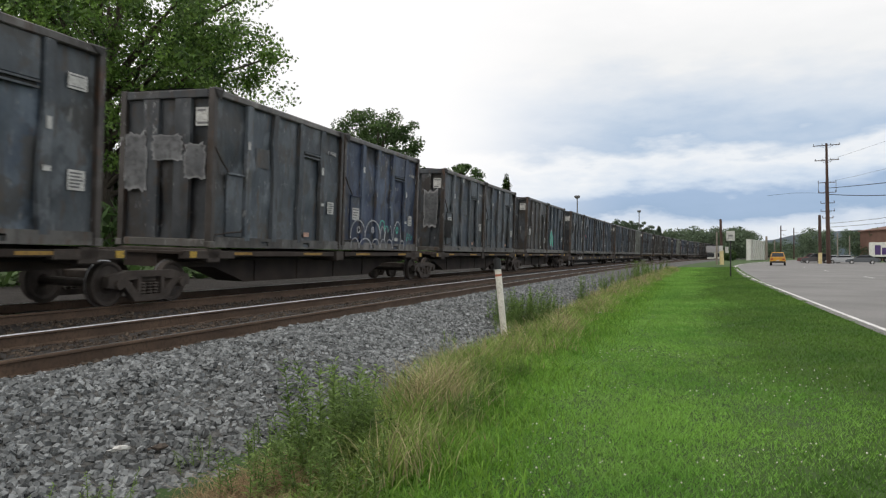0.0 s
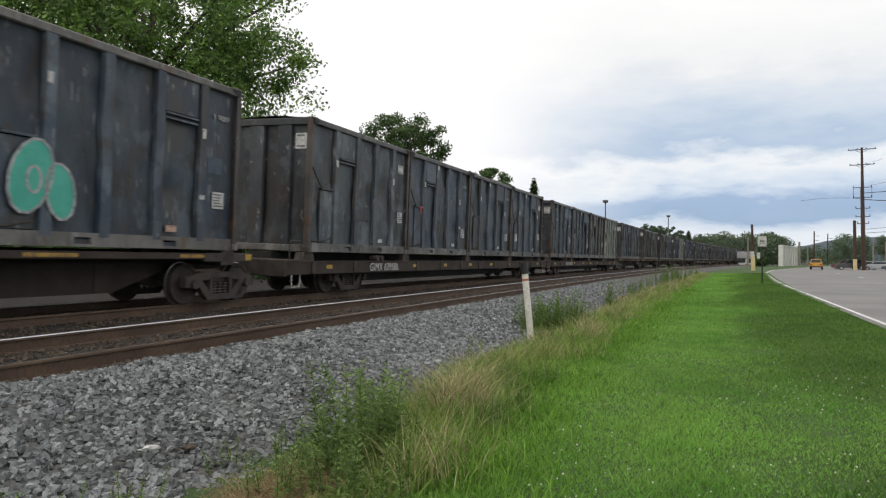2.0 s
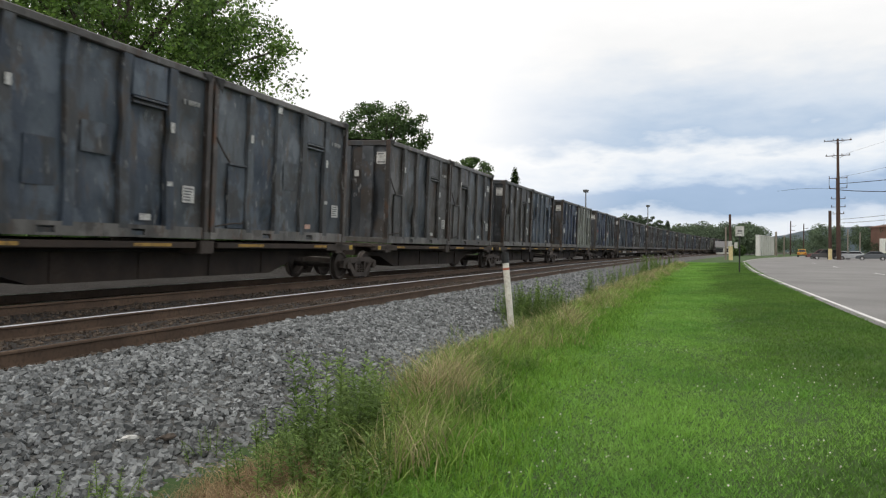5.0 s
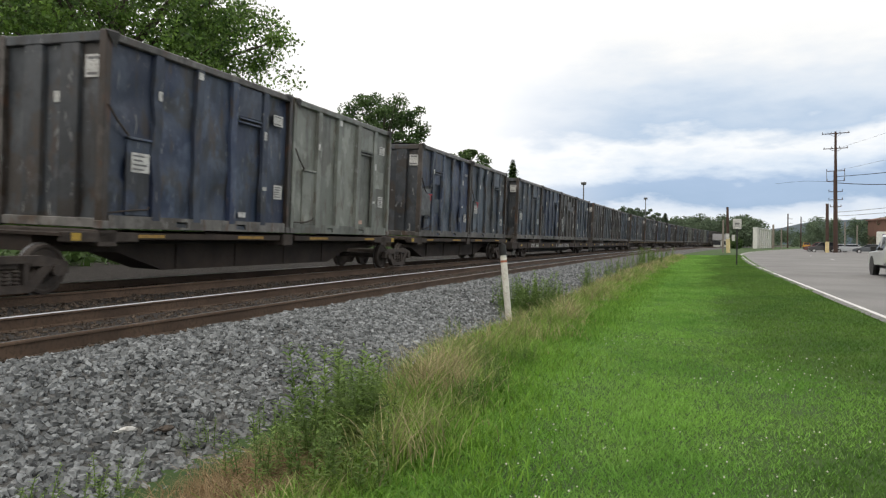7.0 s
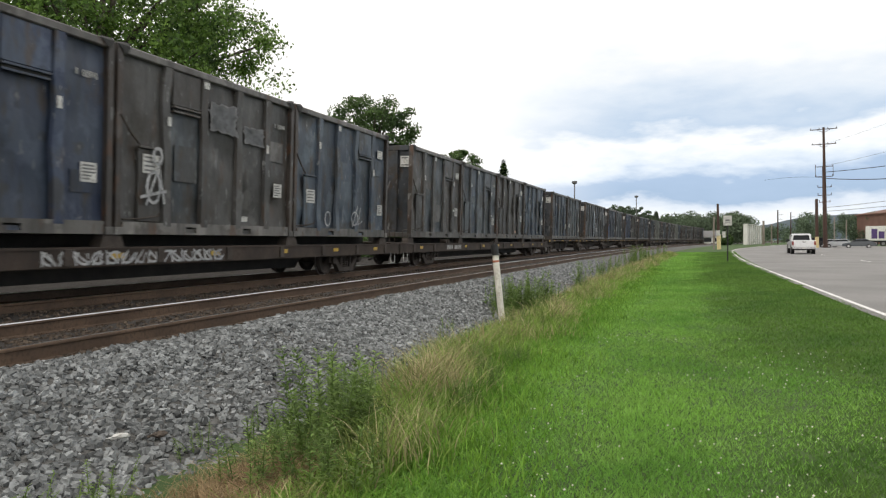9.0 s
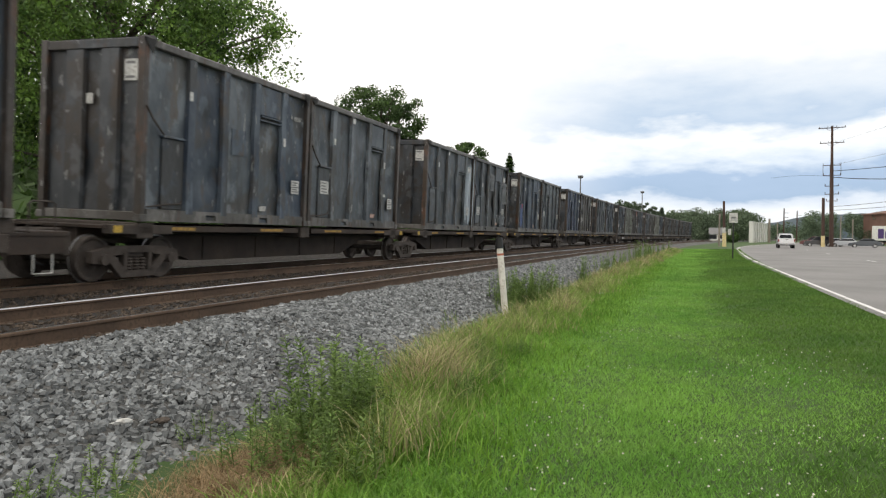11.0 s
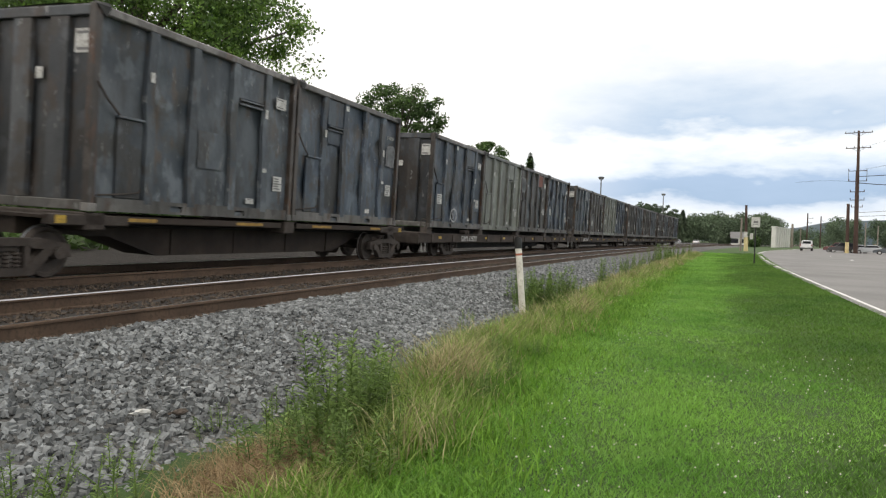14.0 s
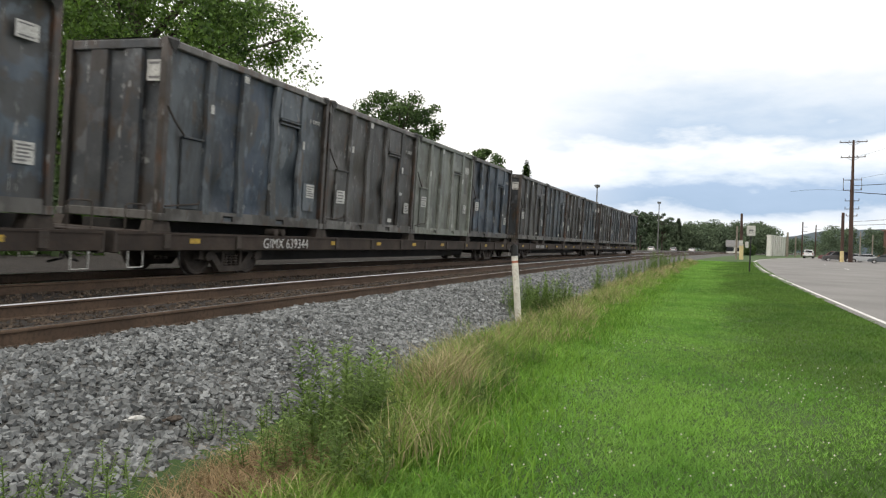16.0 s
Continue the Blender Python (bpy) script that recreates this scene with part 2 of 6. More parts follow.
M_RIBBON = mat("red_ribbon", (0.36, 0.03, 0.04), (0.45, 0.05, 0.06), None, 6, 30, 0.6, 0, 0)
M_WEED = mat("weed_leaf", (0.115, 0.195, 0.044), (0.205, 0.300, 0.080), None, 1.5, 6, 0.7, 0, 0, island=0.45, trans=0.4)
M_LEAF = mat("tree_leaf", (0.042, 0.096, 0.020), (0.140, 0.250, 0.046), (0.180, 0.290, 0.054), 0.55, 1.2, 0.55, 0, 0, island=0.55, trans=0.4, spread=(0.38, 0.60))
M_LEAF_DARK = mat("tree_leaf_dark", (0.040, 0.082, 0.022), (0.088, 0.150, 0.040), None, 0.3, 1.6, 0.65, 0, 0, island=0.5, trans=0.35)
M_BARK = mat("bark", (0.045, 0.036, 0.028), (0.10, 0.082, 0.065), None, 3, 20, 0.95, 0, 0.7, stretch=(1, 1, 0.25))
# paler, greyed leaf green: slight distance haze mixed into the colour
M_WOODS = mat("far_woods", (0.075, 0.112, 0.068), (0.120, 0.165, 0.096), (0.062, 0.092, 0.060), 0.05, 0.6, 0.95, 0, 0, island=0.40, trans=0.2)
# haze of distance is put into this blue-green base colour
M_HILL = mat("haze_painted_hill", (0.046, 0.068, 0.086), (0.064, 0.090, 0.108), (0.05, 0.076, 0.086), 0.01, 0.05, 1.0, 0, 0, coords="Object")
M_ASPHALT = mat("asphalt", (0.165, 0.162, 0.158), (0.225, 0.220, 0.214), (0.145, 0.142, 0.139), 0.25, 45, 0.9, 0, 0.25)
M_LINE = mat("road_paint", (0.62, 0.62, 0.60), (0.78, 0.78, 0.76), (0.35, 0.35, 0.34), 2, 30, 0.7, 0, 0)
M_POST = mat("post_white", (0.66, 0.63, 0.56), (0.80, 0.77, 0.70), (0.50, 0.45, 0.38), 3, 30, 0.6, 0, 0.1)
M_BLACK = mat("black_cap", (0.010, 0.010, 0.010), (0.025, 0.025, 0.025), None, 4, 30, 0.5, 0, 0.1)
M_ORANGE = mat("orange_mark", (0.42, 0.13, 0.07), (0.5, 0.17, 0.1), None, 6, 30, 0.6, 0, 0)
M_POLE = mat("pole_wood", (0.050, 0.028, 0.022), (0.095, 0.055, 0.042), (0.04, 0.025, 0.02), 2, 20, 0.9, 0, 0.4, stretch=(1, 1, 0.1))
M_POLEPALE = mat("pole_pale", (0.20, 0.17, 0.14), (0.28, 0.25, 0.21), None, 2, 20, 0.9, 0, 0.3)
M_POLEYEL = mat("pole_guard", (0.62, 0.50, 0.25), (0.72, 0.60, 0.34), (0.5, 0.4, 0.2), 2, 20, 0.7, 0, 0.1)
M_WALL = mat("white_wall", (0.62, 0.62, 0.58), (0.74, 0.74, 0.70), (0.45, 0.44, 0.40), 0.6, 6, 0.8, 0, 0.1)
M_BRICK = mat("brick_red", (0.150, 0.078, 0.058), (0.190, 0.100, 0.075), (0.12, 0.07, 0.055), 0.5, 8, 0.9, 0, 0.2)
M_GLASS = mat("dark_glass", (0.015, 0.018, 0.022), (0.03, 0.034, 0.04), None, 1, 4, 0.08, 0, 0)
M_TYRE = mat("tyre", (0.012, 0.012, 0.012), (0.022, 0.022, 0.022), None, 5, 30, 0.9, 0, 0.2)
M_CHROME = mat("chrome", (0.45, 0.45, 0.45), (0.6, 0.6, 0.6), None, 5, 30, 0.25, 1.0, 0)
M_TAIL = mat("tail_lamp", (0.22, 0.012, 0.012), (0.3, 0.02, 0.02), None, 5, 30, 0.3, 0, 0)
M_PURPLE = mat("logo_purple", (0.06, 0.03, 0.13), (0.08, 0.04, 0.16), None, 5, 30, 0.5, 0, 0)
M_LOGO2 = mat("logo_orange", (0.55, 0.14, 0.03), (0.65, 0.18, 0.04), None, 5, 30, 0.5, 0, 0)
M_WIRE = mat("wire", (0.015, 0.015, 0.015), (0.03, 0.03, 0.03), None, 5, 30, 0.6, 0, 0)


def body_paint(name, c):
    m = mat(name, c, tuple(min(1, v * 1.1) for v in c), tuple(v * 0.85 for v in c), 1.2, 9, 0.28, 0, 0)
    m.node_tree.nodes["Principled BSDF"].inputs["Coat Weight"].default_value = 0.6
    return m


# ---- building helpers ----
def finish(bm, name, material, smooth=False):
    me = bpy.data.meshes.new(name)
    bm.to_mesh(me)
    bm.free()
    for m in (material if isinstance(material, (list, tuple)) else (material,)):
        me.materials.append(m)
    if smooth:
        me.polygons.foreach_set("use_smooth", [True] * len(me.polygons))
    return me


def part(name, bm, material, parent=None, label="", smooth=False):
    ob = new(name, finish(bm, name, material, smooth) if isinstance(bm, bmesh.types.BMesh) else bm)
    if parent:
        ob.parent = parent
    return tagged(ob, label)


def box(bm, x0, x1, y0, y1, z0, z1, bevel=0.0, mi=0):
    v = [bm.verts.new((x, y, z)) for z in (z0, z1) for x, y in ((x0, y0), (x1, y0), (x1, y1), (x0, y1))]
    fs = [bm.faces.new([v[i] for i in q]) for q in ((3, 2, 1, 0), (4, 5, 6, 7), (0, 1, 5, 4), (1, 2, 6, 5), (2, 3, 7, 6), (3, 0, 4, 7))]
    for f in fs:
        f.material_index = mi
    if bevel:
        es = list({e for f in fs for e in f.edges})
        bmesh.ops.bevel(bm, geom=es, offset=bevel, segments=1, affect="EDGES")
    return bm


def boxes(*dims, bevel=0.0):
    bm = bmesh.new()
    for d in dims:
        box(bm, *d, bevel=bevel)
    return bm


def tube(bm, pts, r, sides=8, cap=True, taper=None, mi=0):
    """A round bar along the points, radius r (or tapering to taper)."""
    pts = [Vector(p) for p in pts]
    rings = []
    for i, p in enumerate(pts):
        d = (pts[min(i + 1, len(pts) - 1)] - pts[max(i - 1, 0)]).normalized()
        a = d.orthogonal().normalized() if i == 0 else (rings_a - d * rings_a.dot(d)).normalized()
        rings_a = a
        c = d.cross(a)
        rad = r if taper is None else r + (taper - r) * i / max(1, len(pts) - 1)
        rings.append([bm.verts.new(p + (a * math.cos(k * 2 * math.pi / sides) + c * math.sin(k * 2 * math.pi / sides)) * rad) for k in range(sides)])
    for q, w in zip(rings, rings[1:]):
        for k in range(sides):
            f = bm.faces.new((q[k], q[(k + 1) % sides], w[(k + 1) % sides], w[k]))
            f.material_index = mi
    if cap:
        bm.faces.new(rings[0][::-1]).material_index = mi
        bm.faces.new(rings[-1]).material_index = mi
    return bm


def prism(bm, poly, lo, hi, axis="x", mi=0):
    """The polygon (in the two other axes) pushed from lo to hi along the axis."""
    def put(u, v, w):
        return {"x": (w, u, v), "y": (u, w, v), "z": (u, v, w)}[axis]
    a = [bm.verts.new(put(u, v, lo)) for u, v in poly]
    c = [bm.verts.new(put(u, v, hi)) for u, v in poly]
    n = len(poly)
    fs = [bm.faces.new(a[::-1]), bm.faces.new(c)] + [bm.faces.new((a[i], a[(i + 1) % n], c[(i + 1) % n], c[i])) for i in range(n)]
    for f in fs:
        f.material_index = mi
    bmesh.ops.recalc_face_normals(bm, faces=fs)
    return bm


def thing(name, m, label, category, group="", kind=""):
    ob = new(name)
    ob.matrix_world = m
    ob.empty_display_size = 0.3
    return tagged(ob, label, category, group, kind)


# ---- the line: s runs along the track away from the camera, off is metres to the left of the train's near flank ----
HEAD, RADIUS, REACH, CANT = radians(18.207), 1578.5, 9.615, 2.0
FOOT = (-REACH * math.cos(HEAD), REACH * math.sin(HEAD))
TRAIN_OFF, NEAR_OFF = 1.27, -2.70
RAIL_Z = 0.685


def heading(s):
    return HEAD + s / RADIUS


def along(s, off=0.0, z=0.0):
    a = heading(s)
    x = FOOT[0] + RADIUS * (math.cos(HEAD) - math.cos(a)) - off * math.cos(a)
    y = FOOT[1] + RADIUS * (math.sin(a) - math.sin(HEAD)) + off * math.sin(a)
    return Vector((x, y, z))


def on_line(s, off=0.0, z=0.0, cant=0.0, turn=0.0):
    p = along(s, off, z)
    return pose(p.x, p.y, p.z, 0, cant, -math.degrees(heading(s)) + turn)


def smooth01(a, b, x):
    t = min(1, max(0, (x - a) / (b - a)))
    return t * t * (3 - 2 * t)


def lift(s, off):
    """Height of the natural ground."""
    far = 0.15 * smooth01(20, 90, s)
    if off > -6.2:
        return far + 0.12 * smooth01(3, 9, off)
    return far + 0.08 * smooth01(-10, -13, off)


def sheet(name, ss, offs, height, material, label="", category="", kind="structure"):
    verts = [along(s, o, height(s, o)) for s in ss for o in offs]
    n = len(offs)
    faces = [(i * n + j, i * n + j + 1, (i + 1) * n + j + 1, (i + 1) * n + j) for i in range(len(ss) - 1) for j in range(n - 1)]
    me = bpy.data.meshes.new(name)
    me.from_pydata(verts, [], faces)
    me.materials.append(material)
    me.polygons.foreach_set("use_smooth", [True] * len(me.polygons))
    me.update()
    ob = new(name, me)
    return tagged(ob, label, category, kind=kind)


def steps(*spans):
    out = []
    for a, b, d in spans:
        n = max(1, round((b - a) / d))
        out += [a + (b - a) * i / n for i in range(n)]
    return out + [spans[-1][1]]


# ---- ground, road, track bed ----
S_ALL = steps((-300, -60, 40), (-60, 60, 4), (60, 400, 20), (400, 1500, 100))
OFF_ALL = steps((-700, -120, 60), (-120, -30, 10), (-30, -14, 2), (-14, 12, 1), (12, 60, 6), (60, 700, 80))


def ground_z(s, o):
    return lift(s, o) - (0.12 if -15.5 > o > -48 and s < 130 else 0.0) - (0.1 if -5.4 < o < 3 else 0)


sheet("ground", S_ALL, OFF_ALL, ground_z, M_GRASS, "mown green lawn and rough grass beside the railway", "grass")


def road_edge(s):
    return -13.40 + 0.42 * smooth01(22, 60, s) - 11.6 * smooth01(86, 260, s)


def road_right(s):
    return -52.0 + 18.0 * smooth01(105, 175, s)


def make_road():
    ss = steps((-120, 60, 5), (60, 330, 6))
    verts, faces, k = [], [], 8
    for s in ss:
        a, b = road_edge(s) + 0.25, min(road_right(s), road_edge(s) - 9.0)
        for j in range(k + 1):
            o = a + (b - a) * j / k
            verts.append(along(s, o, lift(s, o) + 0.03))
    for i in range(len(ss) - 1):
        for j in range(k):
            p = i * (k + 1) + j
            faces.append((p, p + 1, p + k + 2, p + k + 1))
    me = bpy.data.meshes.new("road")
    me.from_pydata(verts, [], faces)
    me.materials.append(M_ASPHALT)
    tagged(new("road", me), "worn grey asphalt road widening into a parking apron", "road", kind="structure")


make_road()


def stripe(name, s0, s1, off, width, label):
    ss = steps((s0, s1, 3.0))
    verts, faces = [], []
    for s in ss:
        for d in (-width / 2, width / 2):
            o = off(s) + d
            verts.append(along(s, o, lift(s, o) + 0.036))
    faces = [(2 * i, 2 * i + 1, 2 * i + 3, 2 * i + 2) for i in range(len(ss) - 1)]
    me = bpy.data.meshes.new(name)
    me.from_pydata(verts, [], faces)
    me.materials.append(M_LINE)
    tagged(new(name, me), label, "road marking", kind="structure")


stripe("road_line", -40, 300, road_edge, 0.115, "solid white painted line along the road edge")
for s0 in (33, 52, 71, 90):
    stripe("road_dash", s0, s0 + 3, lambda s: road_edge(s) - 7.2, 0.12, "short faded painted dash on the asphalt")


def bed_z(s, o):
    """Ballast: shoulder slope, the two canted tracks and an added far bank hiding lit ground."""
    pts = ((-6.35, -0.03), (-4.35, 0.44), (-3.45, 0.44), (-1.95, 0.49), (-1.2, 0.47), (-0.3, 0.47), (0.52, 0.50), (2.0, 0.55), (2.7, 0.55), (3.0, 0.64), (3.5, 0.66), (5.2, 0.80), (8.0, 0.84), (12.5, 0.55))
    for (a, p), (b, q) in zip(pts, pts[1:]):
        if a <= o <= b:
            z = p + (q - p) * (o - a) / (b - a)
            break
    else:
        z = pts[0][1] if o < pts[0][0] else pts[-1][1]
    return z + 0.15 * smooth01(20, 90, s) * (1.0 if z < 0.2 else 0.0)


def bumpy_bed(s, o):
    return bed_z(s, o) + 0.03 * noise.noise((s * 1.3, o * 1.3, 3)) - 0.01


sheet("ballast", steps((-60, 40, 0.5), (40, 120, 2), (120, 700, 12)),
      [-6.35, -5.9, -5.4, -4.9, -4.35, -4.0, -3.50], bumpy_bed, M_BALLAST, "grey crushed stone ballast heaped along both tracks", "ballast")


# the added bank past 3.5 stands in for shaded ground beyond the train
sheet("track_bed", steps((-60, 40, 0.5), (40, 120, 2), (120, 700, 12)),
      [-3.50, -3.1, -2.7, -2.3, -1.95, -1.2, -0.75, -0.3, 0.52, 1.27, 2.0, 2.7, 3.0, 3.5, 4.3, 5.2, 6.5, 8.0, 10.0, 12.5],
      bumpy_bed, M_BED, "dusty ballast bed and added far bank, darkened to stand for shade", "ballast")


def make_rail(track, off, z, far=False):
    """Steel rail: rusty foot, web and head with a bright running face on top."""
    prof = [(-0.070, -0.185), (0.070, -0.185), (0.070, -0.172), (0.012, -0.155), (0.010, -0.045), (0.036, -0.034), (0.036, -0.020), (0.034, -0.010),
            (0.022, 0.0), (-0.022, 0.0), (-0.034, -0.010), (-0.036, -0.020), (-0.036, -0.034), (-0.010, -0.045), (-0.012, -0.155), (-0.070, -0.172)]
    bright = (7, 8) if far else (8, 9)
    ss = steps((-80, 120, 4), (120, 700, 10))
    verts = [along(s, off - x, z + h) for s in ss for x, h in prof]
    n = len(prof)
    faces, mats = [], []
    for i in range(len(ss) - 1):
        for j in range(n):
            faces.append((i * n + j, i * n + (j + 1) % n, (i + 1) * n + (j + 1) % n, (i + 1) * n + j))
            mats.append(1 if j in bright else 0)
    me = bpy.data.meshes.new("rail")
    me.from_pydata(verts, [], faces)
    me.materials.append(M_RAIL)
    me.materials.append(M_RAILTOP)
    me.polygons.foreach_set("material_index", mats)
    me.update()
    return part("rail", me, None, track, "rusty steel rail with a bright polished top")


def make_track(off, zc, label):
    track = thing("track", pose(0, 0, 0), label, "railway track", kind="structure")
    dz = 0.75 * math.sin(radians(CANT))
    make_rail(track, off - 0.75, zc - dz)
    make_rail(track, off + 0.75, zc + dz, True)
    tie = boxes((-1.30, 1.30, -0.115, 0.115, -0.36, -0.200), bevel=0.012)
    tie = finish(tie, "tie", M_TIE)
    plate = bmesh.new()
    for sx in (-0.75, 0.75):
        box(plate, sx - 0.19, sx + 0.19, -0.10, 0.10, -0.198, -0.184)
        for dx in (-0.10, 0.10):
            for dy in (-0.05, 0.05):
                box(plate, sx + dx - 0.014, sx + dx + 0.014, dy - 0.014, dy + 0.014, -0.184, -0.150)
        for dy in (-0.15, 0.15):
            box(plate, sx - 0.085, sx + 0.085, dy - 0.02, dy + 0.02, -0.20, -0.165)
    plate = finish(plate, "tie_plate", M_RAIL)
    for i in range(150):
        s = -4 + i * 0.50
        m = on_line(s + random.uniform(-0.02, 0.02), off, zc, CANT, random.uniform(-0.6, 0.6))
        t = part("tie", tie, None, track)
        t.matrix_world = m
        p = part("tie_plate", plate, None, track)
        p.matrix_world = m
    return track


make_track(NEAR_OFF, 0.625, "empty nearer railway track with rusty rails on wooden ties")
make_track(TRAIN_OFF, RAIL_Z, "railway track carrying the freight train on ballast")


# ---- the train ----
PITCH, BOX_L, BOX_W, BOX_H, BOX_Z = 6.2, 6.12, 2.50, 3.42, 1.13
# each unit: its first box's start along the line at 0 s, and the paint of its boxes
UNITS = [
    ("spine", -2.29, "ss"), ("spine", 13.06, "sn"), ("spine", 28.31, "ss"), ("spine", 43.70, "gb"),
    ("flat", 58.91, "sbbb"), ("flat", 85.94, "bbgl"),
    ("spine", 113.61, "bs"), ("spine", 128.95, "gg"), ("spine", 143.60, "gb"), ("spine", 159.10, "nl"), ("spine", 174.25, "nb"),
    ("flat", 189.12, "bngb"), ("flat", 216.12, "gsgb"),
    ("spine", 243.50, "bs"), ("spine", 258.55, "ss"), ("spine", 273.51, "bs"), ("spine", 288.60, "ng"), ("spine", 303.40, "sb"),
    ("flat", 318.74, "blgb"), ("flat", 345.78, "sglb"), ("flat", 372.45, "gsgs"), ("flat", 398.70, "gsgb"),
]
MOVERS = []   # (object, place along the line at 0 s, pose on its own axle line)
WHEELS = []   # (wheelset, place along the line at 0 s, pose in its truck)


def travelled(t):
    return 21.62 * t - 0.04318 * t * t


def train_pose(s, z=0.0):
    return on_line(s, TRAIN_OFF, RAIL_Z, CANT) @ Matrix.Translation((0, 0, z))


def wall_sheet(bm, side, rng, hx, hy, z0, z1):
    """One dented plate wall. side: +1/-1 for the long walls (x), 'a'/'b' for the ends (y)."""
    long = side in (1, -1)
    half = hy if long else hx
    nu, nv = (26, 9) if long else (10, 7)
    dents = [(rng.uniform(-half, half), rng.uniform(z0, z1), rng.uniform(0.25, 0.7), rng.uniform(-0.085, 0.012)) for _ in range(8)]
    grid = []
    for j in range(nv + 1):
        row = []
        for i in range(nu + 1):
            u, z = -half + 2 * half * i / nu, z0 + (z1 - z0) * j / nv
            edge = min(1, min(i, nu - i) * 1.0) * min(1, min(j, nv - j) * 1.0)
            d = sum(k * math.exp(-((u - a) ** 2 + (z - b) ** 2) / (r * r)) for a, b, r, k in dents) * edge
            if long:
                row.append(bm.verts.new((side * (hx + d), u, z)))
            else:
                row.append(bm.verts.new((u, (hy + d) * (1 if side == "b" else -1), z)))
        grid.append(row)
    fs = []
    for j in range(nv):
        for i in range(nu):
            fs.append(bm.faces.new((grid[j][i], grid[j][i + 1], grid[j + 1][i + 1], grid[j + 1][i])))
    for f in fs:
        f.smooth = True
    return fs


def bay_sheet(bm, rng, x, y0, y1, z0, z1, sx, rough):
    """One dented plate between two ribs."""
    nu, nv = 12, 18
    dents = [(rng.uniform(y0, y1), rng.uniform(z0, z1), rng.uniform(0.12, 0.42), rng.uniform(-0.075, 0.02) * rough) for _ in range(7)]
    seed = rng.uniform(0, 90)
    grid = []
    for j in range(nv + 1):
        row = []
        for i in range(nu + 1):
            y, z = y0 + (y1 - y0) * i / nu, z0 + (z1 - z0) * j / nv
            edge = min(1, i, nu - i) * min(1, j, nv - j)
            d = edge * (sum(k * math.exp(-((y - a) ** 2 + (z - b) ** 2) / (r * r)) for a, b, r, k in dents) - 0.035 * rough * abs(noise.noise((y * 1.9, z * 1.5, seed))))
            row.append(bm.verts.new((sx * (x + d), y, z)))
        grid.append(row)
    for j in range(nv):
        for i in range(nu):
            f = bm.faces.new((grid[j][i], grid[j][i + 1], grid[j + 1][i + 1], grid[j + 1][i]))
            f.smooth = True
            if sx < 0:
                f.normal_flip()


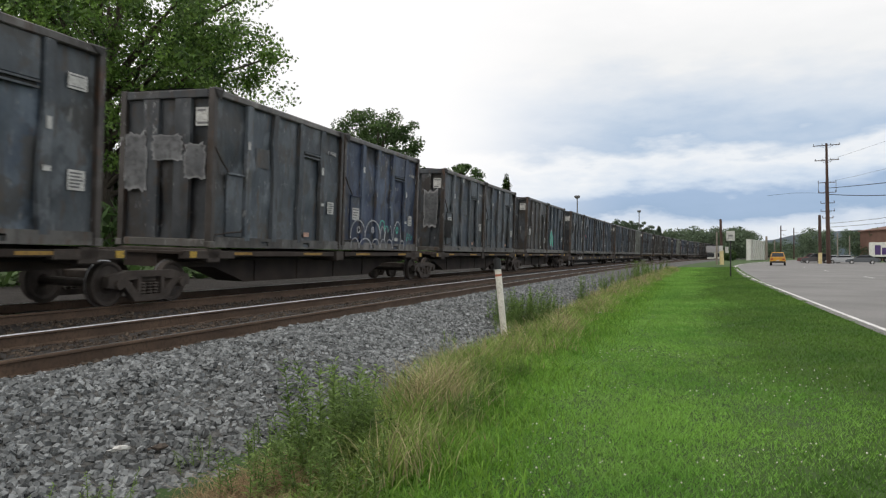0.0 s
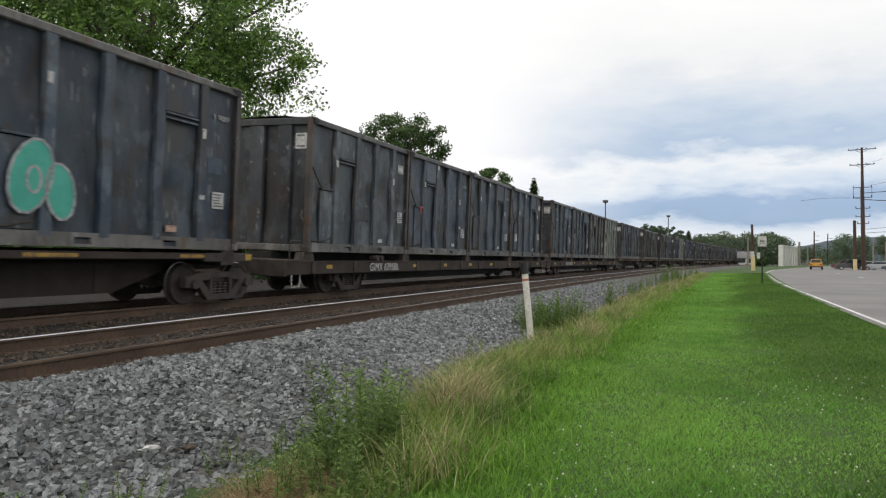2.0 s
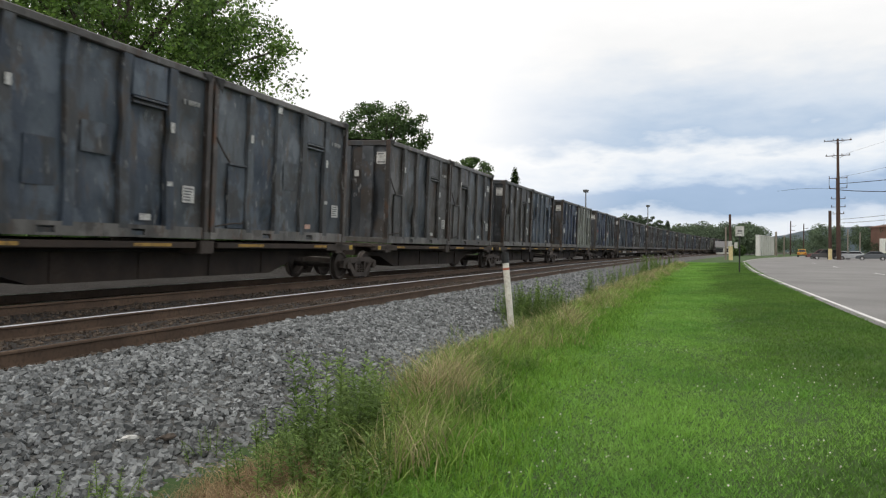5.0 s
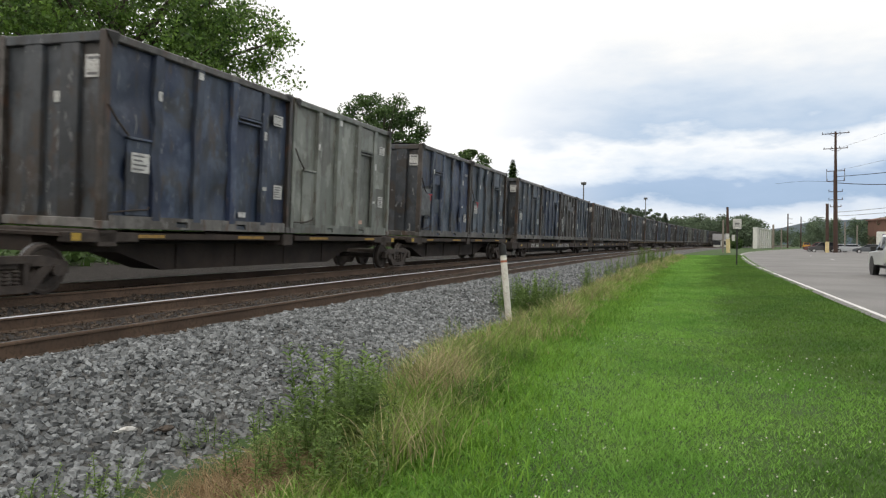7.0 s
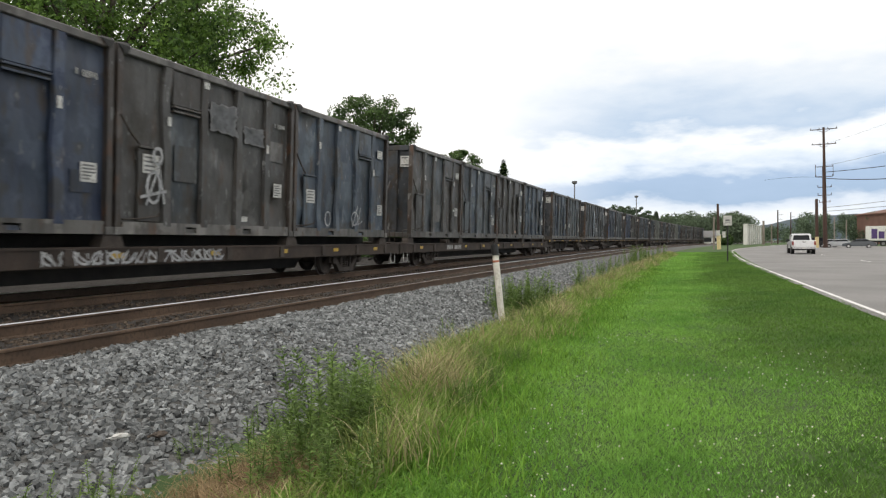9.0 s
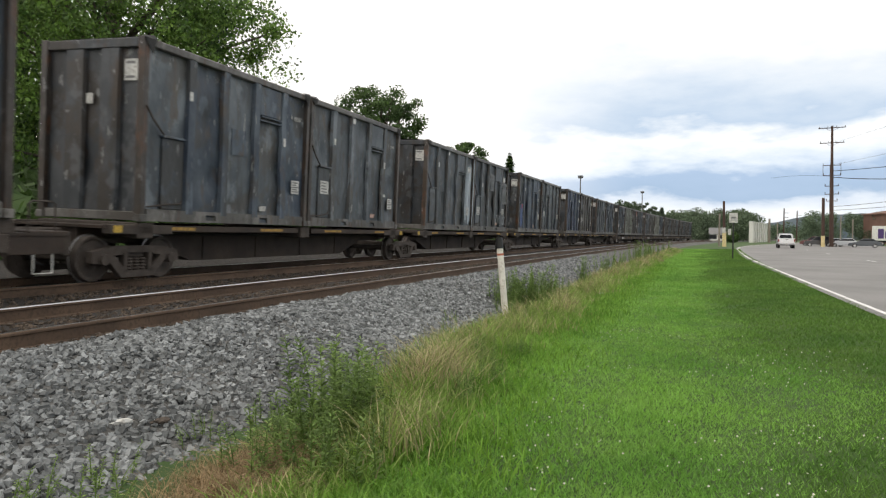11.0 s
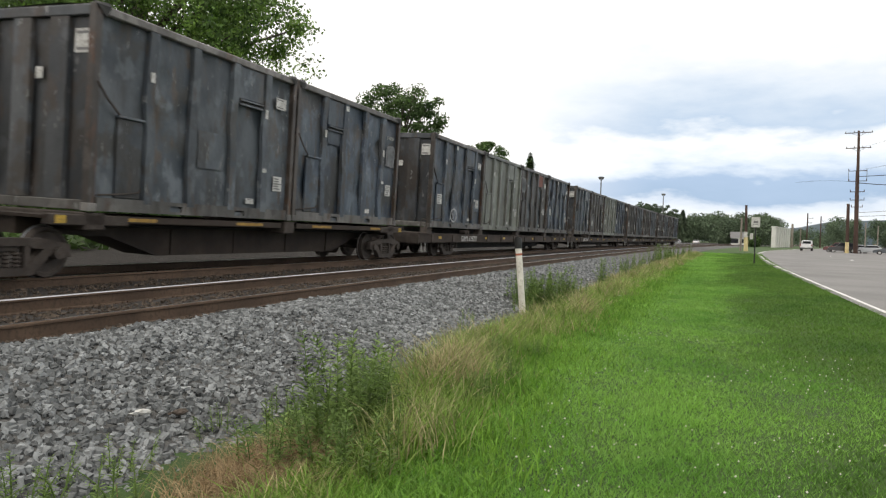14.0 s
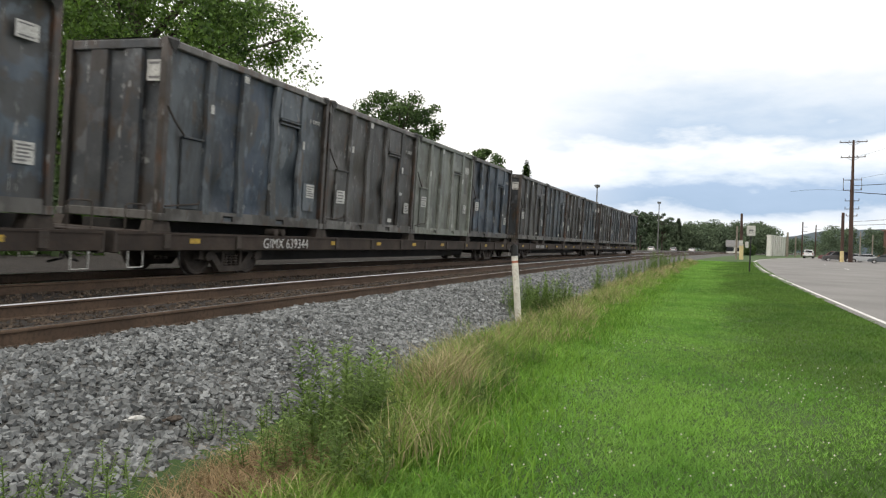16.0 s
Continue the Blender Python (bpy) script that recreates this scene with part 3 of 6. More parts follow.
def waste_container(code, rng, number):
    """A tall open-top steel box: five dented bays between four ribs, a hatch, corner posts, rails with fork pockets, plates, cover."""
    m_wall = PAINT[code]
    tone = {"b": "blue-grey", "n": "dark navy", "s": "slate grey", "g": "grubby grey-brown", "l": "pale grey-green"}[code]
    root = thing("waste_container", pose(0, 0, 0), "tall battered %s steel waste container riding on a rail car" % tone, "container", "containers on the train")
    W, Lh, H = BOX_W / 2, BOX_L / 2, BOX_H
    ix, iy = W - 0.10, Lh - 0.10
    ribs = [y + rng.uniform(-0.03, 0.03) for y in (-1.68, -0.53, 0.70, 1.88)]
    edges = [-iy] + ribs + [iy]
    hatch = 3 if rng.random() < 0.85 else 1
    bm = bmesh.new()
    wall_sheet(bm, -1, rng, ix, iy, 0.10, H - 0.06)
    box(bm, -W + 0.05, W - 0.05, -Lh + 0.05, Lh - 0.05, 0.04, 0.12)
    bmesh.ops.recalc_face_normals(bm, faces=list(bm.faces))
    part("wall_sheet", bm, m_wall, root)
    others = {"b": "bbbbbbs", "n": "nnnnnb", "s": "ssssssb", "g": "gggggs", "l": "l"}[code]
    for k, (a, b) in enumerate(zip(edges, edges[1:])):
        bm = bmesh.new()
        bay_sheet(bm, rng, ix - (0.03 if k == hatch else 0.0), a, b, 0.10, H - 0.06, 1, 0.35 if code == "l" else 1.0)
        part("bay_panel", bm, PAINT[rng.choice(others)], root)
    # most boxes share one darker, brown-stained paint on their ends
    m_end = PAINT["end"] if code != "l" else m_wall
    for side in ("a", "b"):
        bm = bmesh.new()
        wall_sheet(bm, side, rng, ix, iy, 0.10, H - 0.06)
        part("end_wall", bm, m_end, root, "dark, brown-stained end wall")
    # flat-faced ribs on the long sides, slightly bent
    hat = [(-0.125, 0.0), (-0.105, 0.092), (0.105, 0.092), (0.125, 0.0)]
    bent = 0.05 if code != "l" else 0.012
    for sx in (1, -1):
        for y in ribs:
            bm = bmesh.new()
            k = []
            for z in (0.16, 0.8, 1.4, 2.0, 2.6, H - 0.12):
                d = rng.uniform(-bent, bent) if 0.2 < z < H - 0.2 else 0
                k.append([bm.verts.new((sx * (ix + h * (1 - abs(d) * 8)), y + w + d, z)) for w, h in hat])
            for q, r in zip(k, k[1:]):
                for i in range(3):
                    bm.faces.new((q[i], q[i + 1], r[i + 1], r[i]))
            bmesh.ops.recalc_face_normals(bm, faces=list(bm.faces))
            part("rib", bm, m_wall, root)
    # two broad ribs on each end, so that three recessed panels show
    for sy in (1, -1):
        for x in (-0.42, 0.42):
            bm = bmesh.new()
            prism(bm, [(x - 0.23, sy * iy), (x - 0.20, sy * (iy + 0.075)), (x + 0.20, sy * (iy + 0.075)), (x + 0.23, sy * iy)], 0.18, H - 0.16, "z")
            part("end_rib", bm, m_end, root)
    for sx in (1, -1):
        for sy in (1, -1):
            bm = boxes((sx * W - 0.08 - sx * 0.08, sx * W + 0.08 - sx * 0.08, sy * Lh - 0.07 - sy * 0.07, sy * Lh + 0.07 - sy * 0.07, 0.0, H), bevel=0.012)
            part("corner_post", bm, PAINT_POST if code != "l" else m_wall, root)
            bm = boxes((sx * W - 0.085 - sx * 0.065, sx * W + 0.085 - sx * 0.065, sy * Lh - 0.09 - sy * 0.07, sy * Lh + 0.09 - sy * 0.07, -0.012, 0.13), bevel=0.008)
            tube(bm, [(sx * (W + 0.012), sy * (Lh - 0.08), 0.06), (sx * (W + 0.024), sy * (Lh - 0.08), 0.06)], 0.03, 8)
            part("corner_casting", bm, PAINT_RAIL, root)
    for sx in (1, -1):
        # bottom rail in three lengths between the fork pockets
        bm = bmesh.new()
        a, b = sx * (W - 0.13), sx * (W - 0.012)
        lo, hi = min(a, b), max(a, b)
        pk = (-0.95, 1.05)
        for y0, y1 in ((-Lh + 0.18, pk[0] - 0.17), (pk[0] + 0.17, pk[1] - 0.17), (pk[1] + 0.17, Lh - 0.18)):
            box(bm, lo, hi, y0, y1, 0.0, 0.23)
        for y in pk:
            box(bm, lo, hi, y - 0.17, y + 0.17, 0.155, 0.23)
            box(bm, lo, hi, y - 0.17, y + 0.17, 0.0, 0.045)
        part("bottom_rail", bm, PAINT_RAIL if code != "l" else m_wall, root)
        # thin dark plate behind each pocket, its colour standing for the shaded hole
        for y in pk:
            part("fork_pocket", boxes((sx * (W - 0.12) - 0.004, sx * (W - 0.12) + 0.004, y - 0.17, y + 0.17, 0.045, 0.155)), M_DARK, root, "dark plate behind the fork pocket, shade in its colour")
        bm = boxes((min(sx * (W - 0.12), sx * W), max(sx * (W - 0.12), sx * W), -Lh + 0.14, Lh - 0.14, H - 0.16, H - 0.01), bevel=0.02)
        part("top_rail", bm, PAINT_RAIL if code != "l" else m_wall, root)
    for sy in (1, -1):
        part("end_sill", boxes((-W + 0.165, W - 0.165, min(sy * (Lh - 0.13), sy * (Lh - 0.02)), max(sy * (Lh - 0.13), sy * (Lh - 0.02)), 0.0, 0.17), bevel=0.012), PAINT_RAIL, root)
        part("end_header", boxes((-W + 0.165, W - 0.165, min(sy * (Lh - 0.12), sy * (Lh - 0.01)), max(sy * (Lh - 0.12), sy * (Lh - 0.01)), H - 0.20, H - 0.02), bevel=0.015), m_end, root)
    # sagging cover on top, its folds hanging over the rail at the corners
    bm = bmesh.new()
    g = [[bm.verts.new((-W + 0.06 + (2 * W - 0.12) * i / 6, -Lh + 0.06 + (BOX_L - 0.12) * j / 12,
                        H - 0.02 + 0.06 * math.cos((i - 3) * 0.5) * abs(math.sin(j * 1.3 + number)) + rng.uniform(-0.012, 0.018))) for i in range(7)] for j in range(13)]
    for j in range(12):
        for i in range(6):
            bm.faces.new((g[j][i], g[j][i + 1], g[j + 1][i + 1], g[j + 1][i]))
    for sy in (1, -1):
        y = sy * (Lh - 0.16)
        v = [bm.verts.new(q) for q in ((W - 0.04, y - 0.20, H + 0.01), (W + 0.02, y - 0.18, H - 0.03), (W + 0.03, y + 0.03, H - rng.uniform(0.18, 0.34)), (W + 0.02, y + 0.14, H - 0.02), (W - 0.05, y + 0.15, H + rng.uniform(0.02, 0.07)))]
        bm.faces.new(v)
    part("tarpaulin", bm, M_TARP, root, "loose black cover over the top")
    # hatch: a proud upper plate with a double lip, the lower plate set back
    face = ix
    a, b = edges[hatch] + 0.15, edges[hatch + 1] - 0.15
    part("hatch_plate", boxes((face - 0.02, face + 0.055, a, b, 2.58, H - 0.16), bevel=0.01), m_wall, root)
    part("hatch_lip", boxes((face - 0.02, face + 0.085, a + 0.01, b - 0.01, 2.53, 2.565), (face - 0.02, face + 0.07, a + 0.01, b - 0.01, 2.44, 2.475)), m_wall, root)
    # black strip between the lips stands for the shaded hatch slot
    part("hatch_gasket", boxes((face - 0.02, face + 0.03, a + 0.02, b - 0.02, 2.476, 2.529)), M_TARP, root)
    # first bay: lower door with its ledge, sloping rod and bent latch bar
    b = ribs[0] - 0.15
    part("lower_door", boxes((face - 0.02, face + 0.035, -iy + 0.52, b, 0.24, 1.62), bevel=0.01), PAINT[rng.choice(others)], root)
    part("door_ledge", boxes((face, face + 0.085, -iy + 0.50, b, 1.622, 1.665), bevel=0.008), m_wall, root)
    part("tie_rod", tube(bmesh.new(), [(W + 0.006, -Lh + 0.08, 2.15), (W + 0.002, -Lh + 0.30, 1.90), (face + 0.07, -Lh + 0.62, 1.67)], 0.02, 6), M_TRUCK, root)
    part("latch_bar", tube(bmesh.new(), [(W - 0.03, -Lh + 0.20, 0.27), (W - 0.02, -Lh + 0.75, rng.uniform(0.28, 0.36)), (W - 0.03, -Lh + 1.15, 0.36), (face + 0.03, -Lh + 1.22, 0.42)], 0.016, 6), M_TRUCK, root)

    # plates, stencils and stickers on flank and end
    def plate(y, z, w, h, rows=0, mat2=M_WHITE, end=False, proud=0.0):
        bm = bmesh.new()
        if end:
            yy = -(iy + 0.012)
            box(bm, y - w / 2, y + w / 2, yy - 0.006, yy + 0.002, z - h / 2, z + h / 2)
            for k in range(rows):
                zz = z + h * (0.34 - 0.68 * k / max(1, rows - 1))
                box(bm, y - w * 0.40, y + w * rng.uniform(0.15, 0.42), yy - 0.008, yy - 0.005, zz - h * 0.06, zz + h * 0.06, mi=1)
        else:
            x = face + 0.014 + proud
            box(bm, x, x + 0.006, y - w / 2, y + w / 2, z - h / 2, z + h / 2)
            for k in range(rows):
                zz = z + h * (0.34 - 0.68 * k / max(1, rows - 1))
                box(bm, x + 0.004, x + 0.008, y - w * 0.40, y + w * rng.uniform(0.1, 0.42), zz - h * 0.045, zz + h * 0.045, mi=1)
        part("label_plate", bm, [mat2, M_PRINT], root, "white label plate with faded print")

    def stencil(y, z, w, h):
        bm, n = bmesh.new(), 7
        for k in range(n):
            if k != 1:
                y0 = y - w / 2 + w * k / n
                box(bm, face + 0.014, face + 0.018, y0, y0 + w / n * 0.62, z - h / 2 + rng.uniform(0, 0.3) * h, z + h / 2)
        tagged(part("stencil", bm, M_FADED, root), "faded unreadable stencilled characters", kind="stuff")
    last = (ribs[3] + iy) / 2 + 0.1
    plate(last + rng.uniform(-0.08, 0.08), 0.95 + rng.uniform(-0.15, 0.25), 0.36, 0.34, 5)
    if rng.random() < 0.55:
        stencil(last, 2.72, 0.50, 0.12)
    else:
        plate(last, 2.72, 0.40, 0.26, 2)
    plate(ribs[3] + rng.uniform(-0.04, 0.04), rng.uniform(1.9, 2.4), 0.10, 0.20, 0, proud=0.075)
    plate(ribs[0] + rng.uniform(-0.04, 0.04), rng.uniform(2.2, 2.6), 0.10, 0.18, 0, proud=0.075)
    if rng.random() < 0.6:
        plate(ribs[1] + rng.uniform(-0.03, 0.03), H - 0.27, 0.16, 0.14, 0, proud=0.075)
    if rng.random() < 0.6:
        plate(ribs[3] + rng.uniform(-0.04, 0.04), rng.uniform(1.0, 1.3), 0.15, 0.09, 1, proud=0.075)
    if rng.random() < 0.7:
        plate(rng.uniform(1.0, 1.5), 0.38, 0.28, 0.12, 1, mat2=rng.choice((M_WHITE, M_PINK, M_WHITE)))
    if rng.random() < 0.45:
        plate(-Lh + 0.95, rng.uniform(0.9, 1.35), 0.46, 0.36, 4, proud=0.03)
    plate(0.90, 2.82, 0.36, 0.40, 2, end=True)
    if rng.random() < 0.6:
        plate(rng.uniform(-0.1, 0.1), 2.3, 0.16, 0.2, 0, end=True)
    # repair sheets, thin and flush, inside a bay
    for _ in range(rng.choice((0, 1, 1, 2))):
        k = rng.choice((1, 2, 4))
        a, b = edges[k] + 0.17, edges[k + 1] - 0.17
        z, h = rng.uniform(0.7, 2.5), rng.uniform(0.3, 0.8)
        part("repair_sheet", boxes((face + 0.004, face + 0.010, a + rng.uniform(0, 0.2), b - rng.uniform(0, 0.2), z - h / 2, z + h / 2)), PAINT[rng.choice(others)], root, "patched-on repair sheet")
    return root


def rail_truck(parent, y):
    """A three-piece freight truck: two side frames with spring nests, bolster, two wheelsets."""
    tr = new("truck")
    tr.parent = parent
    tr.matrix_local = pose(0, y, 0)
    half = 0.864
    for sx in (1, -1):
        x0, x1 = (0.93, 1.07) if sx > 0 else (-1.07, -0.93)
        bm = bmesh.new()
        prism(bm, [(-1.10, 0.56), (-0.62, 0.66), (0.62, 0.66), (1.10, 0.56), (1.12, 0.36), (0.86, 0.33), (0.74, 0.48), (0.40, 0.50),
                   (0.36, 0.54), (-0.36, 0.54), (-0.40, 0.50), (-0.74, 0.48), (-0.86, 0.33), (-1.12, 0.36)], x0, x1, "x")
        prism(bm, [(-0.80, 0.46), (-0.62, 0.50), (-0.30, 0.20), (0.30, 0.20), (0.62, 0.50), (0.80, 0.46), (0.42, 0.08), (-0.42, 0.08)], x0, x1, "x")
        box(bm, x0, x1, -0.36, -0.27, 0.16, 0.56)
        box(bm, x0, x1, 0.27, 0.36, 0.16, 0.56)
        part("side_frame", bm, M_TRUCK, tr)
        xm = (x0 + x1) / 2
        for yy in (-0.17, 0.0, 0.17):
            bm = bmesh.new()
            rings = [[bm.verts.new((xm + (0.07 if k % 2 else 0.045) * math.cos(j * 0.785), yy + (0.07 if k % 2 else 0.045) * math.sin(j * 0.785), 0.20 + 0.03 * k)) for j in range(8)] for k in range(9)]
            for q, w in zip(rings, rings[1:]):
                for j in range(8):
                    bm.faces.new((q[j], q[(j + 1) % 8], w[(j + 1) % 8], w[j]))
            part("spring", bm, M_TRUCK, tr)
        for yy in (-half, half):
            bm = tube(bmesh.new(), [(sx * 0.90, yy, 0.42), (sx * 1.13, yy, 0.42)], 0.10, 12)
            part("bearing_cap", bm, M_TRUCK, tr)
    part("bolster", boxes((-1.0, 1.0, -0.22, 0.22, 0.44, 0.62), bevel=0.02), M_TRUCK, tr)
    for yy in (-half, half):
        bm = bmesh.new()
        for sx in (1, -1):
            rings = []
            for x, r in ((0.835, 0.10), (0.85, 0.13), (0.815, 0.19), (0.815, 0.33), (0.845, 0.365), (0.845, 0.408), (0.72, 0.420), (0.715, 0.447), (0.685, 0.447), (0.685, 0.36), (0.72, 0.30), (0.72, 0.12)):
                rings.append([bm.verts.new((sx * x, r * math.cos(k * math.pi / 14), r * math.sin(k * math.pi / 14))) for k in range(28)])
            for n, (q, w) in enumerate(zip(rings, rings[1:])):
                for k in range(28):
                    f = bm.faces.new((q[k], q[(k + 1) % 28], w[(k + 1) % 28], w[k]))
                    f.material_index = 1 if n == 6 else 0
            bm.faces.new(rings[0])
        tube(bm, [(-0.9, 0, 0), (0.9, 0, 0)], 0.085, 10)
        for k in range(3):
            a = k * 2.094
            tube(bm, [(0.845, 0.055 * math.cos(a), 0.055 * math.sin(a)), (0.865, 0.055 * math.cos(a), 0.055 * math.sin(a))], 0.016, 6)
        bmesh.ops.recalc_face_normals(bm, faces=list(bm.faces))
        ws = part("wheelset", bm, [M_TRUCK, M_TREAD], tr)
        ws.matrix_local = pose(0, yy, 0.42)
        WHEELS.append((ws, parent, y + yy, pose(0, yy, 0.42)))
    return tr


def corner_pedestals(root, ys, z0, z1):
    for y in ys:
        for sx in (1, -1):
            bm = bmesh.new()
            prism(bm, [(y - 0.30, z0), (y + 0.30, z0), (y + 0.20, z1), (y - 0.20, z1)], sx * 1.10 - 0.13, sx * 1.10 + 0.13, "x")
            part("pedestal", bm, M_TRUCK, root)


def spine_unit(gap, first, last):
    """A two-box articulated unit: fish-belly spine, side stringers, end platforms, shared trucks."""
    root = thing("spine_car", pose(0, 0, 0), "grimy brown articulated spine car carrying two containers", "rail car", "rail cars of the train")
    h = PITCH
    bm = bmesh.new()
    prism(bm, [(-h - 0.6, 0.98), (h + 0.6, 0.98), (h + 0.6, 0.70), (h - 1.3, 0.66), (h - 2.6, 0.27), (-h + 2.6, 0.27), (-h + 1.3, 0.66), (-h - 0.6, 0.70)], -0.42, 0.42, "x")
    for y in (-3.2, -1.1, 1.1, 3.2):
        box(bm, -0.45, 0.45, y - 0.03, y + 0.03, 0.29, 0.98)
    part("fishbelly_spine", bm, M_FRAME, root)
    for sx in (1, -1):
        a, b = sorted((sx * 1.02, sx * 1.20))
        part("side_stringer", boxes((a, b, -h + 1.0, -0.35, 0.93, 1.055), (a, b, 0.35, h - 1.0, 0.93, 1.055), bevel=0.01), M_FRAME, root)
        for y in (-h + 1.2, -1.6, 1.6, h - 1.2):
            part("reflector", boxes((sx * 1.205 - 0.004, sx * 1.205 + 0.004, y - 0.50, y + 0.50, 0.962, 1.025)), M_STRIP, root, "worn orange-yellow reflector strip")
        part("end_stringer", boxes((a - 0.02, b + 0.02, -h - 0.62, -h + 1.0, 0.88, 1.06), bevel=0.015), M_TRUCK, root)
        part("end_stringer", boxes((a - 0.02, b + 0.02, h - 1.0, h + 0.62, 0.88, 1.06), bevel=0.015), M_TRUCK, root)
        for y in (-h - 0.45, h + 0.45):
            part("reflector", boxes((sx * 1.225 - 0.004, sx * 1.225 + 0.004, y - 0.1, y + 0.1, 0.91, 1.04)), M_YELLOW, root, "dirty yellow reflector strip")
    for y in (-h + 0.25, 0.0, h - 0.25):
        part("cross_bolster", boxes((-1.22, 1.22, y - 0.22, y + 0.22, 0.80, 1.10), bevel=0.02), M_TRUCK, root)
    for y in (-h - 0.3, h + 0.3):
        part("end_deck", boxes((-1.1, 1.1, y - 0.35, y + 0.35, 0.98, 1.03)), M_FRAME, root)
    part("pipe", tube(bmesh.new(), [(0.62, -h, 0.86), (0.62, h, 0.86)], 0.03, 6), M_DARK, root)
    rail_truck(root, -h - gap / 2 if not first else -h + 0.25)
    if last:
        rail_truck(root, h - 0.25)
        part("coupler", boxes((-0.12, 0.12, h + 0.6, h + 1.5, 0.72, 0.95), bevel=0.03), M_TRUCK, root)
    if first:
        part("coupler", boxes((-0.12, 0.12, -h - 1.5, -h - 0.6, 0.72, 0.95), bevel=0.03), M_TRUCK, root)
    return root


def lettering(root, text, y, z, size, x, material):
    cu = bpy.data.curves.new("lettering", "FONT")
    cu.body, cu.size, cu.extrude, cu.space_character = text, size, 0.002, 1.05
    cu.materials.append(material)
    ob = new("lettering", cu)
    ob.parent = root
    ob.matrix_local = pose(x, y, z, 90, 0, 90)
    tagged(ob, "white stencilled lettering on the sill")


def flat_car(text):
    """A long four-box flat car: deep side sills, end platforms with grab irons, pedestals, two trucks."""
    root = thing("flat_car", pose(0, 0, 0), "long grimy brown flat car carrying four containers", "rail car", "rail cars of the train")
    h = 2 * PITCH + 0.95
    for sx in (1, -1):
        a, b = sorted((sx * 1.20, sx * 1.34))
        bm = boxes((a, b, -h, h, 0.56, 0.88), bevel=0.012)
        box(bm, a - 0.04, b + 0.02, -h, h, 0.86, 0.90)
        part("side_sill", bm, M_FRAME, root)
        for k in range(9):
            y = -h + 2.0 + k * (2 * h - 4) / 8
            if 4.2 < y + h < 7.2:
                continue
            part("reflector", boxes((sx * 1.345 - 0.004, sx * 1.345 + 0.004, y - 0.15, y + 0.15, 0.70, 0.80)), M_YELLOW, root, "dirty yellow reflector strip")
        for k in range(12):
            y = -h + 1.2 + k * (2 * h - 2.4) / 11
            if 4.2 < y + h < 7.2:
                continue
            part("stake_pocket", boxes((sx * 1.355 - 0.025, sx * 1.355 + 0.025, y - 0.09, y + 0.09, 0.60, 0.88), bevel=0.008), M_TRUCK, root)
    bm = bmesh.new()
    prism(bm, [(-h, 0.88), (h, 0.88), (h, 0.62), (h - 4.9, 0.58), (h - 5.6, 0.24), (-h + 5.6, 0.24), (-h + 4.9, 0.58), (-h, 0.62)], -0.38, 0.38, "x")
    # added dark beam: blocks the see-through gap beneath the boxes
    box(bm, -0.34, 0.34, -h + 0.8, h - 0.8, 0.88, 1.10)
    part("center_sill", bm, M_DARK, root)
    bm = bmesh.new()
    for k in range(15):
        y = -h + 0.6 + k * (2 * h - 1.2) / 14
        box(bm, -1.2, 1.2, y - 0.08, y + 0.08, 0.66, 0.86)
    part("cross_bearer", bm, M_DARK, root)
    for sy in (1, -1):
        part("end_platform", boxes((-1.34, 1.34, sy * (h - 0.35) - 0.36, sy * (h - 0.35) + 0.36, 0.885, 0.93), bevel=0.01), M_FRAME, root)
        part("end_sill", boxes((-1.34, 1.34, sy * h - 0.07, sy * h + 0.07, 0.52, 0.93), bevel=0.02), M_TRUCK, root)
        for sx in (1, -1):
            y = sy * (h - 0.45)
            bm = tube(bmesh.new(), [(sx * 1.28, y - 0.25, 0.92), (sx * 1.28, y - 0.25, 1.36), (sx * 1.28, y - 0.18, 1.40), (sx * 1.28, y + 0.18, 1.40), (sx * 1.28, y + 0.25, 1.36), (sx * 1.28, y + 0.25, 0.92)], 0.016, 6)
            part("grab_iron", bm, M_TRUCK, root)
            bm = tube(bmesh.new(), [(sx * 1.32, y - 0.18, 0.58), (sx * 1.32, y - 0.18, 0.26), (sx * 1.32, y + 0.18, 0.26), (sx * 1.32, y + 0.18, 0.58)], 0.014, 6)
            part("stirrup_step", bm, M_WHITE, root, "pale painted stirrup step")
        part("coupler", boxes((-0.12, 0.12, min(sy * h, sy * (h + 0.7)), max(sy * h, sy * (h + 0.7)), 0.62, 0.86), bevel=0.03), M_TRUCK, root)
        part("air_hose", tube(bmesh.new(), [(0.35, sy * (h + 0.05), 0.62), (0.36, sy * (h + 0.25), 0.36), (0.3, sy * (h + 0.5), 0.30)], 0.025, 6), M_BLACK, root)
        rail_truck(root, sy * (h - 3.6))
    corner_pedestals(root, [-2 * PITCH + 0.2, -PITCH, 0.0, PITCH, 2 * PITCH - 0.2], 0.87, BOX_Z - 0.014)
    for y in (-h + 4.9, -h + 5.2):
        part("roller", tube(bmesh.new(), [(1.1, y - 0.1, 0.98), (1.38, y - 0.1, 0.98)], 0.085, 12), M_TRUCK, root)
    else_text = not text
    if else_text:
        bm = bmesh.new()
        for k in range(10):
            if k != 4:
                box(bm, 1.342, 1.349, -h + 5.0 + k * 0.2, -h + 5.13 + k * 0.2, 0.64, 0.82)
        part("lettering", bm, M_FADED, root, "faded unreadable lettering on the sill")
    if text:
        lettering(root, text, -h + 4.35, 0.61, 0.33, 1.347, M_LETTER)
    return root


TEXTS = {4: "GIMX 639586", 18: "GIMX 639293", 11: "GIMX 638048", 19: "GIMX 639344"}


